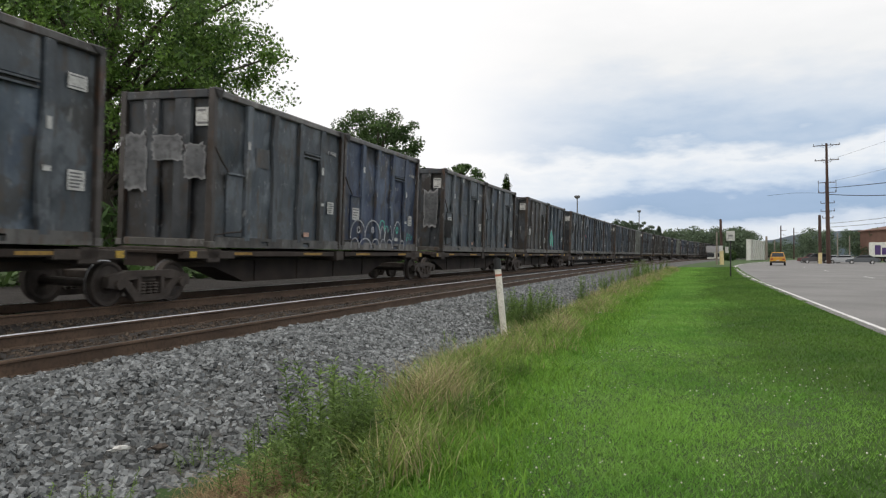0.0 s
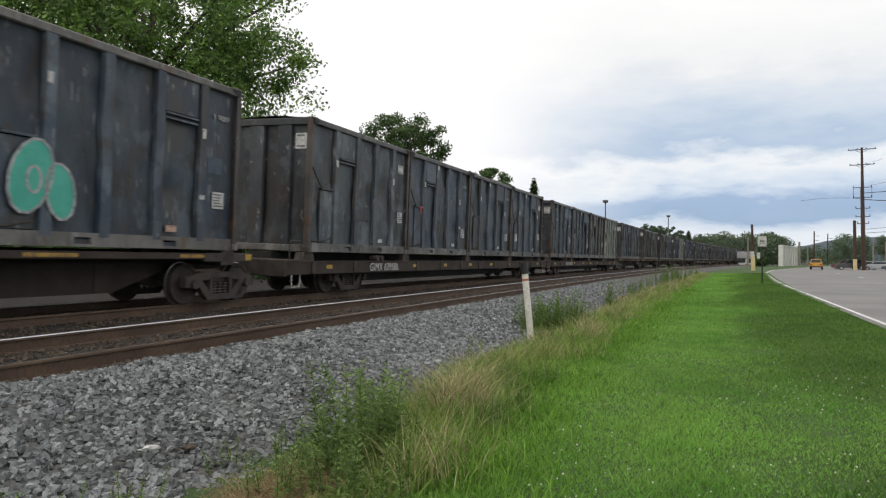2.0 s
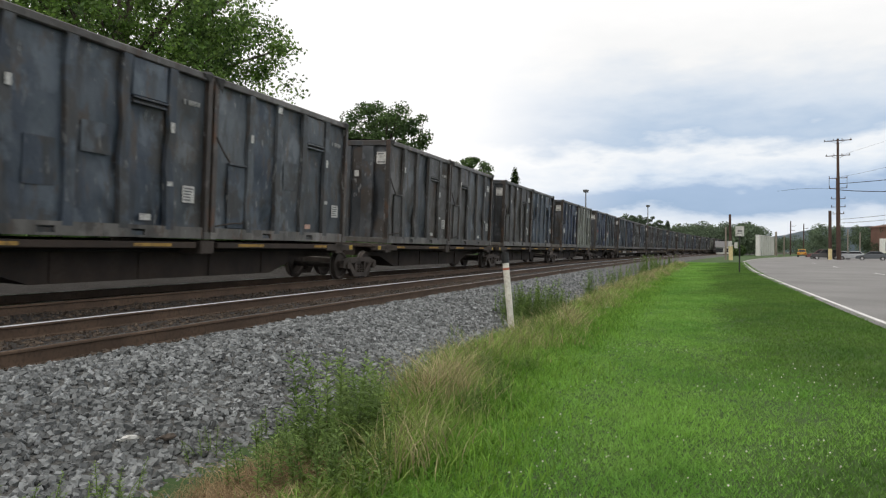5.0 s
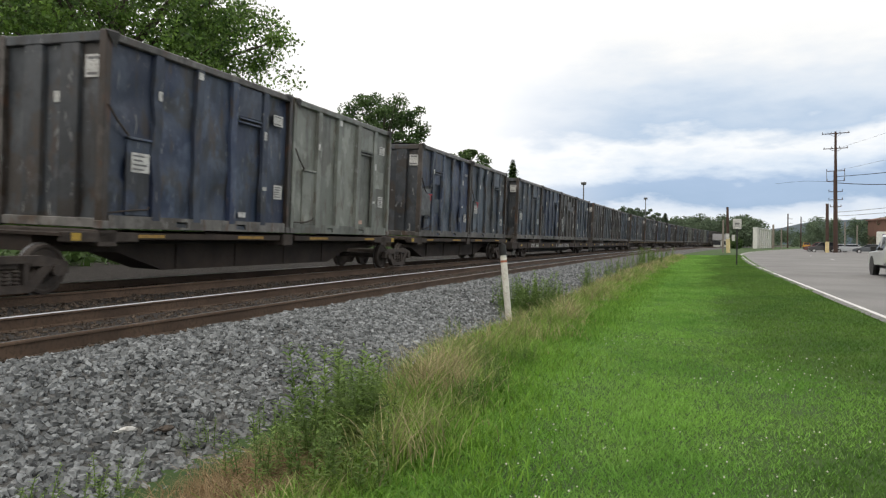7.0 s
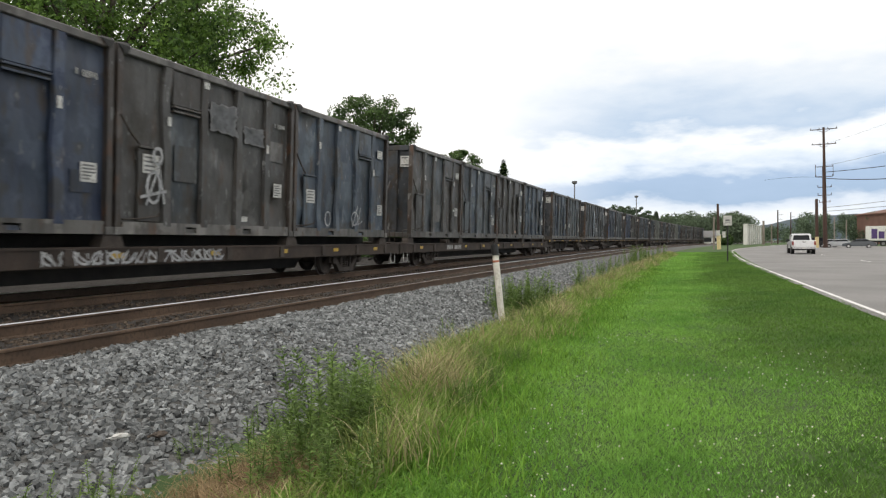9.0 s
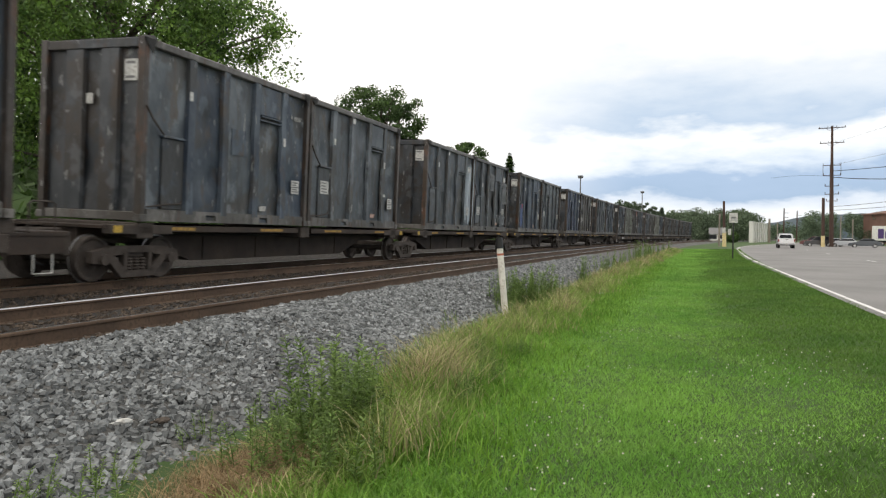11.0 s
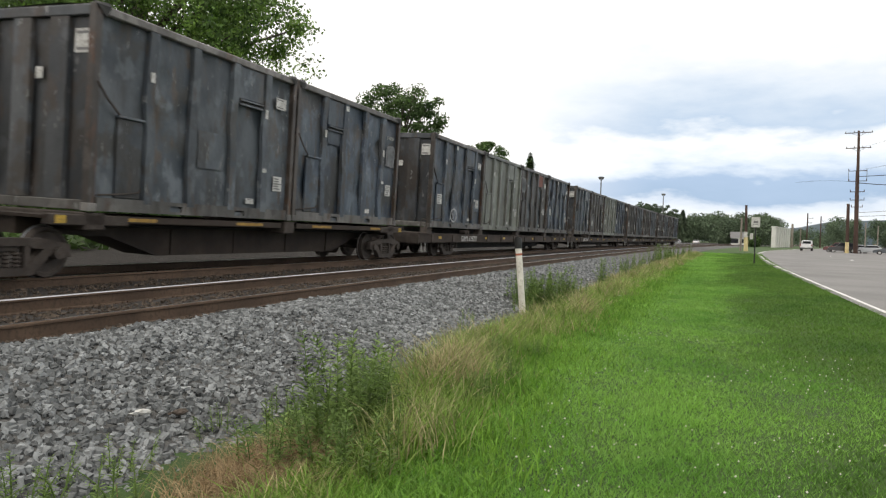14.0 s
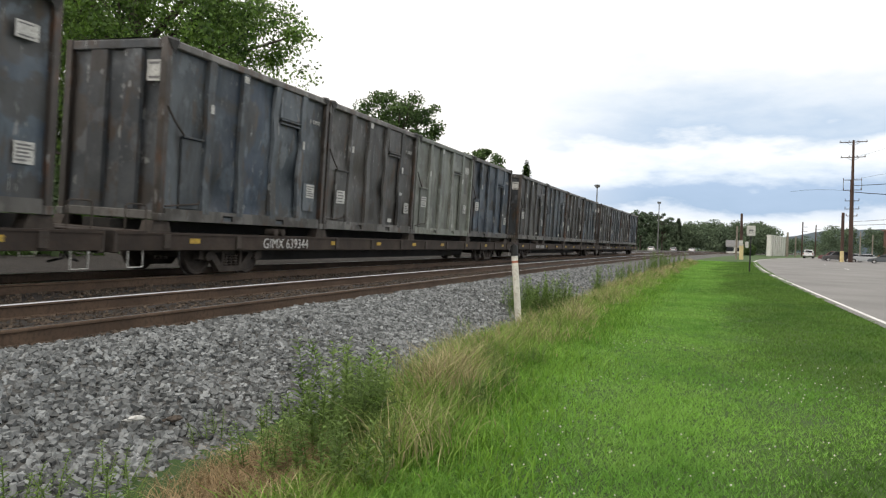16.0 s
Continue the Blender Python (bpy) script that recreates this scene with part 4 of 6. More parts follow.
def make_train():
    number = 0
    for k, (kind, s0, codes) in enumerate(UNITS):
        n = len(codes)
        mid = s0 + n * PITCH / 2
        if kind == "spine":
            prev = UNITS[k - 1] if k else None
            first = k == 0 or prev[0] == "flat"
            last = UNITS[k + 1][0] == "flat"
            gap = s0 - (prev[1] + 2 * PITCH) if k else 2.9
            car = spine_unit(gap, first and k > 0, last)
        else:
            car = flat_car(TEXTS.get(k, ""))
        MOVERS.append((car, mid, 0.0))
        for i, c in enumerate(codes):
            rng = random.Random(1000 + number)
            ob = waste_container(c, rng, number)
            MOVERS.append((ob, s0 + (i + 0.5) * PITCH, BOX_Z))
            BOXES.append(ob)
            number += 1


BOXES = []
make_train()


def stroke(bm, pts, r, x):
    """One sprayed line on the flank: a thin ribbon that follows the points."""
    pts = [Vector(q) for q in pts]
    lo, hi = [], []
    for i, q in enumerate(pts):
        d = (pts[min(i + 1, len(pts) - 1)] - pts[max(i - 1, 0)])
        n = Vector((-d.y, d.x)).normalized() * r if d.length > 1e-6 else Vector((0, r))
        for sign, row in ((1, lo), (-1, hi)):
            e = q + n * sign
            row.append((bm.verts.new((x, e.x, e.y)), bm.verts.new((x + 0.004, e.x, e.y))))
    for i in range(len(pts) - 1):
        bm.faces.new((lo[i][1], lo[i + 1][1], hi[i + 1][1], hi[i][1]))
        bm.faces.new((lo[i][0], lo[i + 1][0], lo[i + 1][1], lo[i][1]))
        bm.faces.new((hi[i][0], hi[i][1], hi[i + 1][1], hi[i + 1][0]))


def ring(y, z, ry, rz, a0=0.0, a1=6.3, n=14, tilt=0.0):
    return [(y + ry * math.cos(a0 + (a1 - a0) * i / n) + tilt * math.sin(a0 + (a1 - a0) * i / n), z + rz * math.sin(a0 + (a1 - a0) * i / n)) for i in range(n + 1)]


def spray(box_ob, lines, material, r, label, x=BOX_W / 2 + 0.004):
    for pts in lines:
        bm = bmesh.new()
        stroke(bm, pts, r, x)
        part("graffiti_stroke", bm, material, box_ob, label)


def blob(box_ob, outline, material, label):
    bm = bmesh.new()
    prism(bm, outline[:-1], BOX_W / 2 - 0.012, BOX_W / 2 + 0.001, "x")
    part("graffiti", bm, material, box_ob, label)


def torn_sheet(box_ob, u, z, w, h, material, seed, end=False):
    """A crumpled, ragged plastic sheet stuck on the flank or on the near end."""
    bm, n, k = bmesh.new(), 12, 12
    grid = []
    for j in range(k + 1):
        row = []
        for i in range(n + 1):
            a, b = i / n - 0.5, j / k - 0.5
            q = Vector((a * 5, b * 5, seed * 3.1 + u))
            fold = 0.022 * abs(noise.noise(q)) + 0.010 * noise.noise(q * 2.3)
            rag = 1 + 0.26 * noise.noise((i * 0.45 if abs(b) > 0.4 else 3, j * 0.45 if abs(a) > 0.4 else 5, seed))
            p, zz = u + a * w * rag, z + b * h * rag
            row.append(bm.verts.new((p, -(BOX_L / 2 - 0.012) - fold, zz) if end else (BOX_W / 2 - 0.03 + fold, p, zz)))
        grid.append(row)
    for j in range(k):
        for i in range(n):
            bm.faces.new((grid[j][i], grid[j][i + 1], grid[j + 1][i + 1], grid[j + 1][i]))
    bmesh.ops.solidify(bm, geom=list(bm.faces), thickness=0.004)
    bmesh.ops.recalc_face_normals(bm, faces=list(bm.faces))
    part("torn_sheet", bm, material, box_ob, "ragged grey plastic sheet stuck on the wall", smooth=True)


def make_graffiti():
    b = BOXES[7]
    blob(b, ring(-1.95, 1.05, 0.36, 0.55, tilt=0.1), M_TEAL, "teal sprayed lettering block")
    blob(b, ring(-1.42, 0.85, 0.26, 0.42, tilt=-0.05), M_TEAL, "teal sprayed lettering block")
    spray(b, [ring(-1.95, 1.05, 0.37, 0.57, tilt=0.1), ring(-1.42, 0.85, 0.27, 0.44, tilt=-0.05), ring(-1.9, 1.0, 0.12, 0.2)], M_SPRAY, 0.022, "pale sprayed outline")
    b = BOXES[3]
    def dome(y0, y1, z0, z1, tilt=0.0):
        return [((y0 + y1) / 2 - (y1 - y0) / 2 * math.cos(math.pi * i / 12) + tilt * math.sin(math.pi * i / 12), z0 + (z1 - z0) * math.sin(math.pi * i / 12) ** 0.8) for i in range(13)]
    lines = [dome(-2.55, -1.52, 0.34, 0.92), dome(-1.52, -0.36, 0.36, 0.95), dome(-0.34, 0.0, 0.36, 0.78), dome(0.72, 1.38, 0.34, 1.0, 0.08),
             [(0.02, 0.36), (0.10, 0.80), (0.28, 0.60), (0.48, 0.84), (0.70, 0.36)]]
    lines += [dome(a, b, 0.06, 0.36) for a, b in ((-2.5, -1.95), (-1.9, -1.05), (-1.0, -0.4), (-0.32, 0.12), (0.16, 0.70), (1.36, 1.74))]
    lines += [ring(-0.95, 0.64, 0.10, 0.09), ring(-0.95, 0.64, 0.05, 0.045), ring(-2.0, 0.62, 0.10, 0.09)]
    spray(b, lines, M_SPRAY, 0.019, "white sprayed bubble outline")
    spray(b, [dome(-0.42, -0.02, 0.70, 0.98), ring(1.06, 0.70, 0.09, 0.10), dome(0.0, 0.3, 0.62, 0.80), [(1.98, 0.35), (2.05, 0.62), (2.16, 0.40), (2.28, 0.60), (2.36, 0.38), (2.5, 0.55)]], M_TEAL, 0.022, "teal sprayed accents")
    spray(BOXES[28], [ring(-2.1, 0.9, 0.18, 0.3), [(-2.3, 0.55), (-1.95, 1.35), (-1.8, 0.6)], [(-2.45, 0.7), (-1.75, 0.85)], ring(-2.0, 1.5, 0.12, 0.16)], M_SPRAY, 0.03, "white scrawled tag")
    spray(BOXES[29], [ring(0.55, 0.55, 0.22, 0.2), [(0.4, 0.3), (0.75, 0.95)], ring(-1.2, 0.5, 0.16, 0.2), [(0.95, 0.9), (0.8, 0.35), (1.1, 0.5)]], M_SPRAY, 0.022, "white scrawled tag")
    spray(BOXES[44], [[(-1.0, 0.3), (-0.85, 0.75), (-0.65, 0.35), (-0.5, 0.8), (-0.35, 0.35)], ring(-0.6, 0.5, 0.35, 0.25)], M_SPRAY, 0.03, "white scrawled tag")
    # a broad wash of spilled pale paint over the last bay, rib and post
    rng = random.Random(77)
    face = BOX_W / 2 - 0.10
    for y0, y1, x, lo, hi in ((2.02, 2.90, face + 0.012, 0.24, 3.15), (1.78, 1.98, BOX_W / 2 - 0.006, 0.26, 2.9), (2.93, 3.05, BOX_W / 2 + 0.002, 0.14, 3.3)):
        n = 14
        top = [(y1 - (y1 - y0) * i / n, hi - rng.uniform(0, 0.5)) for i in range(n + 1)]
        low = [(y0 + (y1 - y0) * i / n, lo + rng.uniform(0, 0.35)) for i in range(n + 1)]
        part("paint_wash", prism(bmesh.new(), low + top, x, x + 0.003, "x"), M_WASH, BOXES[36], "pale streaky wash of spilled paint")
    spray(BOXES[37], [ring(1.0 + k * 0.42, 0.55 + rng.uniform(-0.08, 0.08), 0.14, 0.22, rng.uniform(0, 3), rng.uniform(4, 6.5), tilt=0.08) for k in range(5)], M_SPRAY, 0.018, "white scrawled tag")
    # torn grey tarpaulin patches and blue repaint
    for number, y, z, w, h, m in ((28, 0.10, 2.55, 0.95, 0.62, M_SHEET), (28, 1.28, 2.32, 0.80, 0.40, M_SHEET), (24, -2.40, 1.30, 0.95, 1.15, M_SHEET), (4, -2.35, 0.95, 0.85, 0.75, M_TARP),
                                  (37, 0.05, 2.42, 0.75, 0.80, M_SHEET), (37, 2.45, 2.0, 0.85, 1.1, M_SHEET), (46, -2.40, 2.45, 0.75, 0.75, M_SHEET), (43, 2.45, 2.15, 0.62, 0.65, M_SHEET)):
        torn_sheet(BOXES[number], y, z, w, h, m, number)
    for x, z, w, h in ((-0.80, 1.85, 0.62, 1.25), (0.05, 2.15, 0.80, 0.55), (0.78, 1.85, 0.55, 0.75)):
        torn_sheet(BOXES[2], x, z, w, h, M_SHEET, 2, True)
    torn_sheet(BOXES[4], 0.66, 1.75, 0.62, 1.5, M_SHEET, 5, True)
    for number, y, z in ((24, -1.95, 1.58), (25, -1.98, 1.58), (9, -1.98, 1.60), (38, -2.2, 1.60)):
        part("ribbon", boxes((BOX_W / 2 - 0.03, BOX_W / 2 - 0.02, y - 0.22, y + 0.2, z, z + 0.045), (BOX_W / 2 - 0.028, BOX_W / 2 - 0.018, y - 0.04, y + 0.05, z - 0.2, z + 0.02)), M_RIBBON, BOXES[number], "red ribbon tied to the ledge")
    for number, y0, y1, z0, z1, m in ((46, 0.86, 1.72, 2.60, 3.24, M_RUSTRED), (38, -2.42, -1.84, 0.26, 1.60, PAINT["u"])):
        part("repair_sheet", boxes((BOX_W / 2 - (0.062 if number == 38 else 0.043), BOX_W / 2 - (0.058 if number == 38 else 0.039), y0, y1, z0, z1)), m, BOXES[number], "repainted panel")
    sill = [c for c, _, _ in MOVERS if c.name.startswith("flat_car")][2]
    lines = []
    for k in range(14):
        y = -1.6 + k * 0.34
        lines.append([(y, 0.60), (y + rng.uniform(-0.1, 0.2), 0.84), (y + rng.uniform(0.1, 0.3), 0.62), (y + rng.uniform(0.1, 0.35), 0.80)])
        lines.append(ring(y + 0.15, 0.72, 0.15, 0.10, rng.uniform(0, 3), rng.uniform(4, 6.3), tilt=rng.uniform(-0.05, 0.05)))
    spray(sill, lines, M_SPRAY, 0.022, "pale sprayed lettering along the sill", 1.348)


make_graffiti()


# ---- stones and grass, by the thousand ----
def stuff_mesh(name, verts, faces, material, label, category):
    me = bpy.data.meshes.new(name)
    me.from_pydata(verts, [], faces)
    for m in (material if isinstance(material, (list, tuple)) else (material,)):
        me.materials.append(m)
    me.update()
    return tagged(new(name, me), label, category, kind="stuff")


def world_xy(s, off):
    a = HEAD + s / RADIUS
    return (FOOT[0] + RADIUS * (math.cos(HEAD) - np.cos(a)) - off * np.cos(a),
            FOOT[1] + RADIUS * (np.sin(a) - math.sin(HEAD)) + off * np.sin(a))


def scatter_stones(rng, n, s_lo, s_hi, o_lo, o_hi, size):
    s = s_lo + (s_hi - s_lo) * rng.random(n) ** 1.5
    o = rng.uniform(o_lo, o_hi, n)
    z = np.array([bumpy_bed(a, b) for a, b in zip(s, o)])
    x, y = world_xy(s, o)
    cube = np.array([(i, j, k) for k in (-1, 1) for j in (-1, 1) for i in (-1, 1)], float)
    r = size * rng.uniform(0.55, 1.25, (n, 1, 1)) * rng.uniform(0.6, 1.15, (n, 1, 3))
    v = cube[None] * r * rng.uniform(0.45, 1.05, (n, 8, 3))
    a, b = rng.uniform(0, 6.283, (2, n))
    ca, sa, cb, sb = np.cos(a), np.sin(a), np.cos(b), np.sin(b)
    v1 = np.stack([v[..., 0] * ca[:, None] - v[..., 1] * sa[:, None], v[..., 0] * sa[:, None] + v[..., 1] * ca[:, None], v[..., 2]], -1)
    v2 = np.stack([v1[..., 0], v1[..., 1] * cb[:, None] - v1[..., 2] * sb[:, None], v1[..., 1] * sb[:, None] + v1[..., 2] * cb[:, None]], -1)
    return v2 + np.stack([x, y, z + size * 0.25], -1)[:, None, :]


def make_stones():
    rng = np.random.default_rng(4)
    edge = [scatter_stones(rng, 9000, -7, 0.5, -6.45, -3.62, 0.034), scatter_stones(rng, 21000, 0.5, 15, -6.45, -3.62, 0.030), scatter_stones(rng, 19000, 9, 44, -6.45, -3.62, 0.036)]
    inner = [scatter_stones(rng, 3500, 1, 30, -3.3, -2.1, 0.026), scatter_stones(rng, 1500, 1, 30, -3.62, -3.50, 0.024), scatter_stones(rng, 5000, 2, 34, -1.75, 0.40, 0.030)]
    for v, m, nm, lb in ((np.concatenate(edge), M_STONE, "ballast_stones", "loose angular grey stones of the track ballast"), (np.concatenate(inner), M_BEDSTONE, "dusty_stones", "brown dusty stones between the rails")):
        stone_mesh(v, m, nm, lb)


def stone_mesh(v, material, name, label):
    n = len(v)
    quad = np.array([(0, 2, 3, 1), (4, 5, 7, 6), (0, 1, 5, 4), (2, 6, 7, 3), (0, 4, 6, 2), (1, 3, 7, 5)])
    f = (quad[None] + (np.arange(n) * 8)[:, None, None]).reshape(-1, 4)
    stuff_mesh(name, v.reshape(-1, 3).tolist(), f.tolist(), material, label, "stones")


make_stones()


def blades(rng, s, off, h, width, bend, segs, z_of):
    """Bent grass blades rooted at s, off. Returns vertices and faces."""
    n = len(s)
    x, y = world_xy(s, off)
    z = z_of(s, off)
    a = rng.uniform(0, 6.283, n)
    side = np.stack([np.cos(a), np.sin(a), np.zeros(n)], -1)
    b = rng.uniform(0, 6.283, n)
    lean = np.stack([np.cos(b), np.sin(b), np.zeros(n)], -1) * (bend * rng.uniform(0.3, 1.2, n))[:, None]
    root = np.stack([x, y, z], -1)
    rows = []
    for k in range(segs + 1):
        t = k / segs
        p = root + lean * (h * t * t)[:, None]
        p[:, 2] += h * t * (1 - 0.25 * t * bend)
        w = width * (1 - t) ** 0.7
        if k == segs:
            rows.append(p[:, None, :])
        else:
            rows.append(np.stack([p - side * (w / 2 if np.isscalar(w) else w[:, None] / 2), p + side * (w / 2 if np.isscalar(w) else w[:, None] / 2)], 1))
    v = np.concatenate(rows, 1)
    m = 2 * segs + 1
    fs = []
    for k in range(segs - 1):
        fs.append((2 * k, 2 * k + 1, 2 * k + 3, 2 * k + 2))
    base = (np.arange(n) * m)[:, None]
    quads = [(base + np.array(q)[None]).tolist() for q in fs]
    tips = (base + np.array((2 * segs - 2, 2 * segs - 1, 2 * segs))[None]).tolist()
    return v.reshape(-1, 3).tolist(), sum(quads, []) + tips


def lawn_z(s, off):
    far = np.clip((s - 20) / 70, 0, 1)
    far = 0.15 * far * far * (3 - 2 * far)
    e = np.clip((-10 - off) / 3, 0, 1)
    return far + 0.08 * e * e * (3 - 2 * e) - 0.005


def make_lawn():
    rng = np.random.default_rng(8)
    n, back = 680000, 160000
    s = np.concatenate([-12.0 + 15.5 * rng.random(back), 3.3 + 88 * rng.random(n - back) ** 1.9])
    off = rng.uniform(-13.28, -7.0, n)
    clump = np.array([noise.noise((a * 0.9, b * 0.9, 0.0)) + 0.6 * noise.noise((a * 3.1, b * 3.1, 4.0)) for a, b in zip(s, off)])
    h = (0.040 + 0.030 * rng.random(n)) * (1 + 0.5 * clump) * (1 + 0.12 * np.sin(off * 5.2 + 0.25 * np.sin(s * 0.5)))
    width = 0.0085 * (1 + np.clip(s, 0, 99) / 14)
    patchy = np.array([noise.noise((a * 0.22, b * 0.5, 12.0)) for a, b in zip(s, off)])
    # deeper green takes over towards the road and close to the camera
    deep = off + 1.6 * patchy + rng.normal(0, 0.55, n) - 0.10 * np.clip(9 - s, 0, 9) < -10.9 + 0.02 * np.clip(s, 0, 40)
    for k, m, lb in ((~deep, M_BLADE, "short mown light green lawn grass"), (deep, M_BLADE_DEEP, "short deep green lawn grass along the road and near the camera")):
        v, f = blades(rng, s[k], off[k], h[k], width[k], 0.9, 1, lawn_z)
        stuff_mesh("lawn_grass", v, f, m, lb, "grass")
    # the rough strip between lawn and ballast
    n = 40000
    s = np.concatenate([-6.0 + 7.5 * rng.random(4000), 1.5 + 75 * rng.random(n - 4000) ** 2.0])
    near = np.clip((7.5 - s) / 3.0, 0, 1)
    mid = -7.0 + 0.12 * np.sin(s * 0.8) - 0.35 * near
    off = mid + rng.normal(0, 0.40, n) * (1 - 0.40 * near)
    off = np.clip(off, -8.5, -6.05)
    tall = np.array([noise.noise((a * 0.8, b * 1.6, 5.0)) for a, b in zip(s, off)])
    h = np.clip((0.24 + 0.22 * rng.random(n)) * (1 + 1.0 * tall) * np.exp(-((off - mid) / 0.75) ** 2) + 0.05, 0.06, 0.62)
    pick = tall + rng.normal(0, 0.22, n) > 0.27 + 0.06 * near
    bare = (s < 5.0) & (off > -7.38)
    h = h * np.where(s < 4.6, 0.6, 1.0)
    for k, m, nm, lb in ((~pick & ~bare, M_TALL, "tall_grass", "knee-high rough green grass along the ballast edge"), (pick & ~bare, M_STRAW, "dry_grass", "dry straw-coloured grass stalks along the ballast edge")):
        v, f = blades(rng, s[k], off[k], h[k] * (1.12 if nm == "dry_grass" else 1.0), 0.0105 * (1 + s[k].clip(0, 80) / 30), 0.75, 3, lawn_z)
        stuff_mesh(nm, v, f, m, lb, "grass")
    # fresh fringe at the foot of the strip
    n = 32000
    s = np.concatenate([-6.0 + 7.5 * rng.random(3000), 1.5 + 40 * rng.random(n - 3000) ** 1.8])
    off = -7.60 + rng.normal(0, 0.40, n) - 0.35 * np.clip((7.5 - s) / 3.0, 0, 1)
    lush = np.array([noise.noise((a * 0.7, b * 0.7, 2.0)) for a, b in zip(s, off)])
    v, f = blades(rng, s, off, (0.07 + 0.15 * rng.random(n)) * (1 + 0.8 * lush), 0.013 * (1 + s.clip(0, 60) / 30), 0.9, 2, lawn_z)
    stuff_mesh("fringe_grass", v, f, M_FRINGE, "fresh green grass at the foot of the rough strip", "grass")
    # flattened dry patch
    n = 4800
    s, off = rng.normal(4.1, 0.42, n), rng.normal(-7.02, 0.18, n)
    v, f = blades(rng, s, off, 0.08 + 0.18 * rng.random(n), 0.007, 1.3, 2, lawn_z)
    stuff_mesh("dry_patch", v, f, M_DEAD, "flattened dry brown grass at the ballast toe", "grass")
    # clover heads
    n = 420
    s, off = 2.5 + 10 * rng.random(n), rng.uniform(-11.8, -8.3, n)
    keep = np.array([noise.noise((a * 0.45, b * 0.45, 9.0)) for a, b in zip(s, off)]) > -0.02
    s, off = s[keep], off[keep]
    x, y = world_xy(s, off)
    z = lawn_z(s, off) + 0.05
    verts, faces = [], []
    for a, b, c in zip(x, y, z):
        r, k = 0.0085 * rng.uniform(0.7, 1.2), len(verts)
        verts += [(a + r, b, c), (a, b + r, c), (a - r, b, c), (a, b - r, c), (a, b, c + r), (a, b, c - r)]
        faces += [(k + i, k + (i + 1) % 4, k + 4) for i in range(4)] + [(k + (i + 1) % 4, k + i, k + 5) for i in range(4)]
    stuff_mesh("clover_heads", verts, faces, M_POST, "tiny white clover flowers scattered in the lawn", "flowers")


make_lawn()


def leaf_quad(bm, p, d, n, ln, w):
    d, n = d.normalized(), n.normalized()
    c = d.cross(n).normalized()
    v = [bm.verts.new(q) for q in (p, p + d * ln * 0.45 + c * w / 2, p + d * ln - n * ln * 0.12, p + d * ln * 0.45 - c * w / 2)]
    bm.faces.new(v)


def weed(rng, height, stems, spread, label):
    root = thing("weed", pose(0, 0, 0), label, "weed", "weeds along the ballast")
    for _ in range(stems):
        bx, by = rng.gauss(0, spread), rng.gauss(0, spread)
        h = height * rng.uniform(0.6, 1.1)
        lx, ly = rng.gauss(0, 0.10), rng.gauss(0, 0.10)
        pts = [Vector((bx + lx * t * t, by + ly * t * t, h * t - 0.03)) for t in (0, 0.3, 0.6, 0.85, 1.0)]
        stem = part("stem", tube(bmesh.new(), pts, 0.006, 5, taper=0.002), M_WEED, root)
        bm = bmesh.new()
        n = int(24 + h * 60)
        for i in range(n):
            t = 0.12 + 0.9 * i / n
            k = min(3, int(t * 4))
            p = pts[0].lerp(pts[-1], min(1, t))
            a = i * 2.4 + rng.uniform(-0.4, 0.4)
            d = Vector((math.cos(a), math.sin(a), rng.uniform(0.1, 0.8)))
            ln = h * rng.uniform(0.12, 0.20) * (1.2 - 0.6 * t)
            leaf_quad(bm, p, d, Vector((-math.cos(a) * 0.5, -math.sin(a) * 0.5, 1)), ln, ln * 0.33)
        part("leaves", bm, M_WEED, stem)
    return root


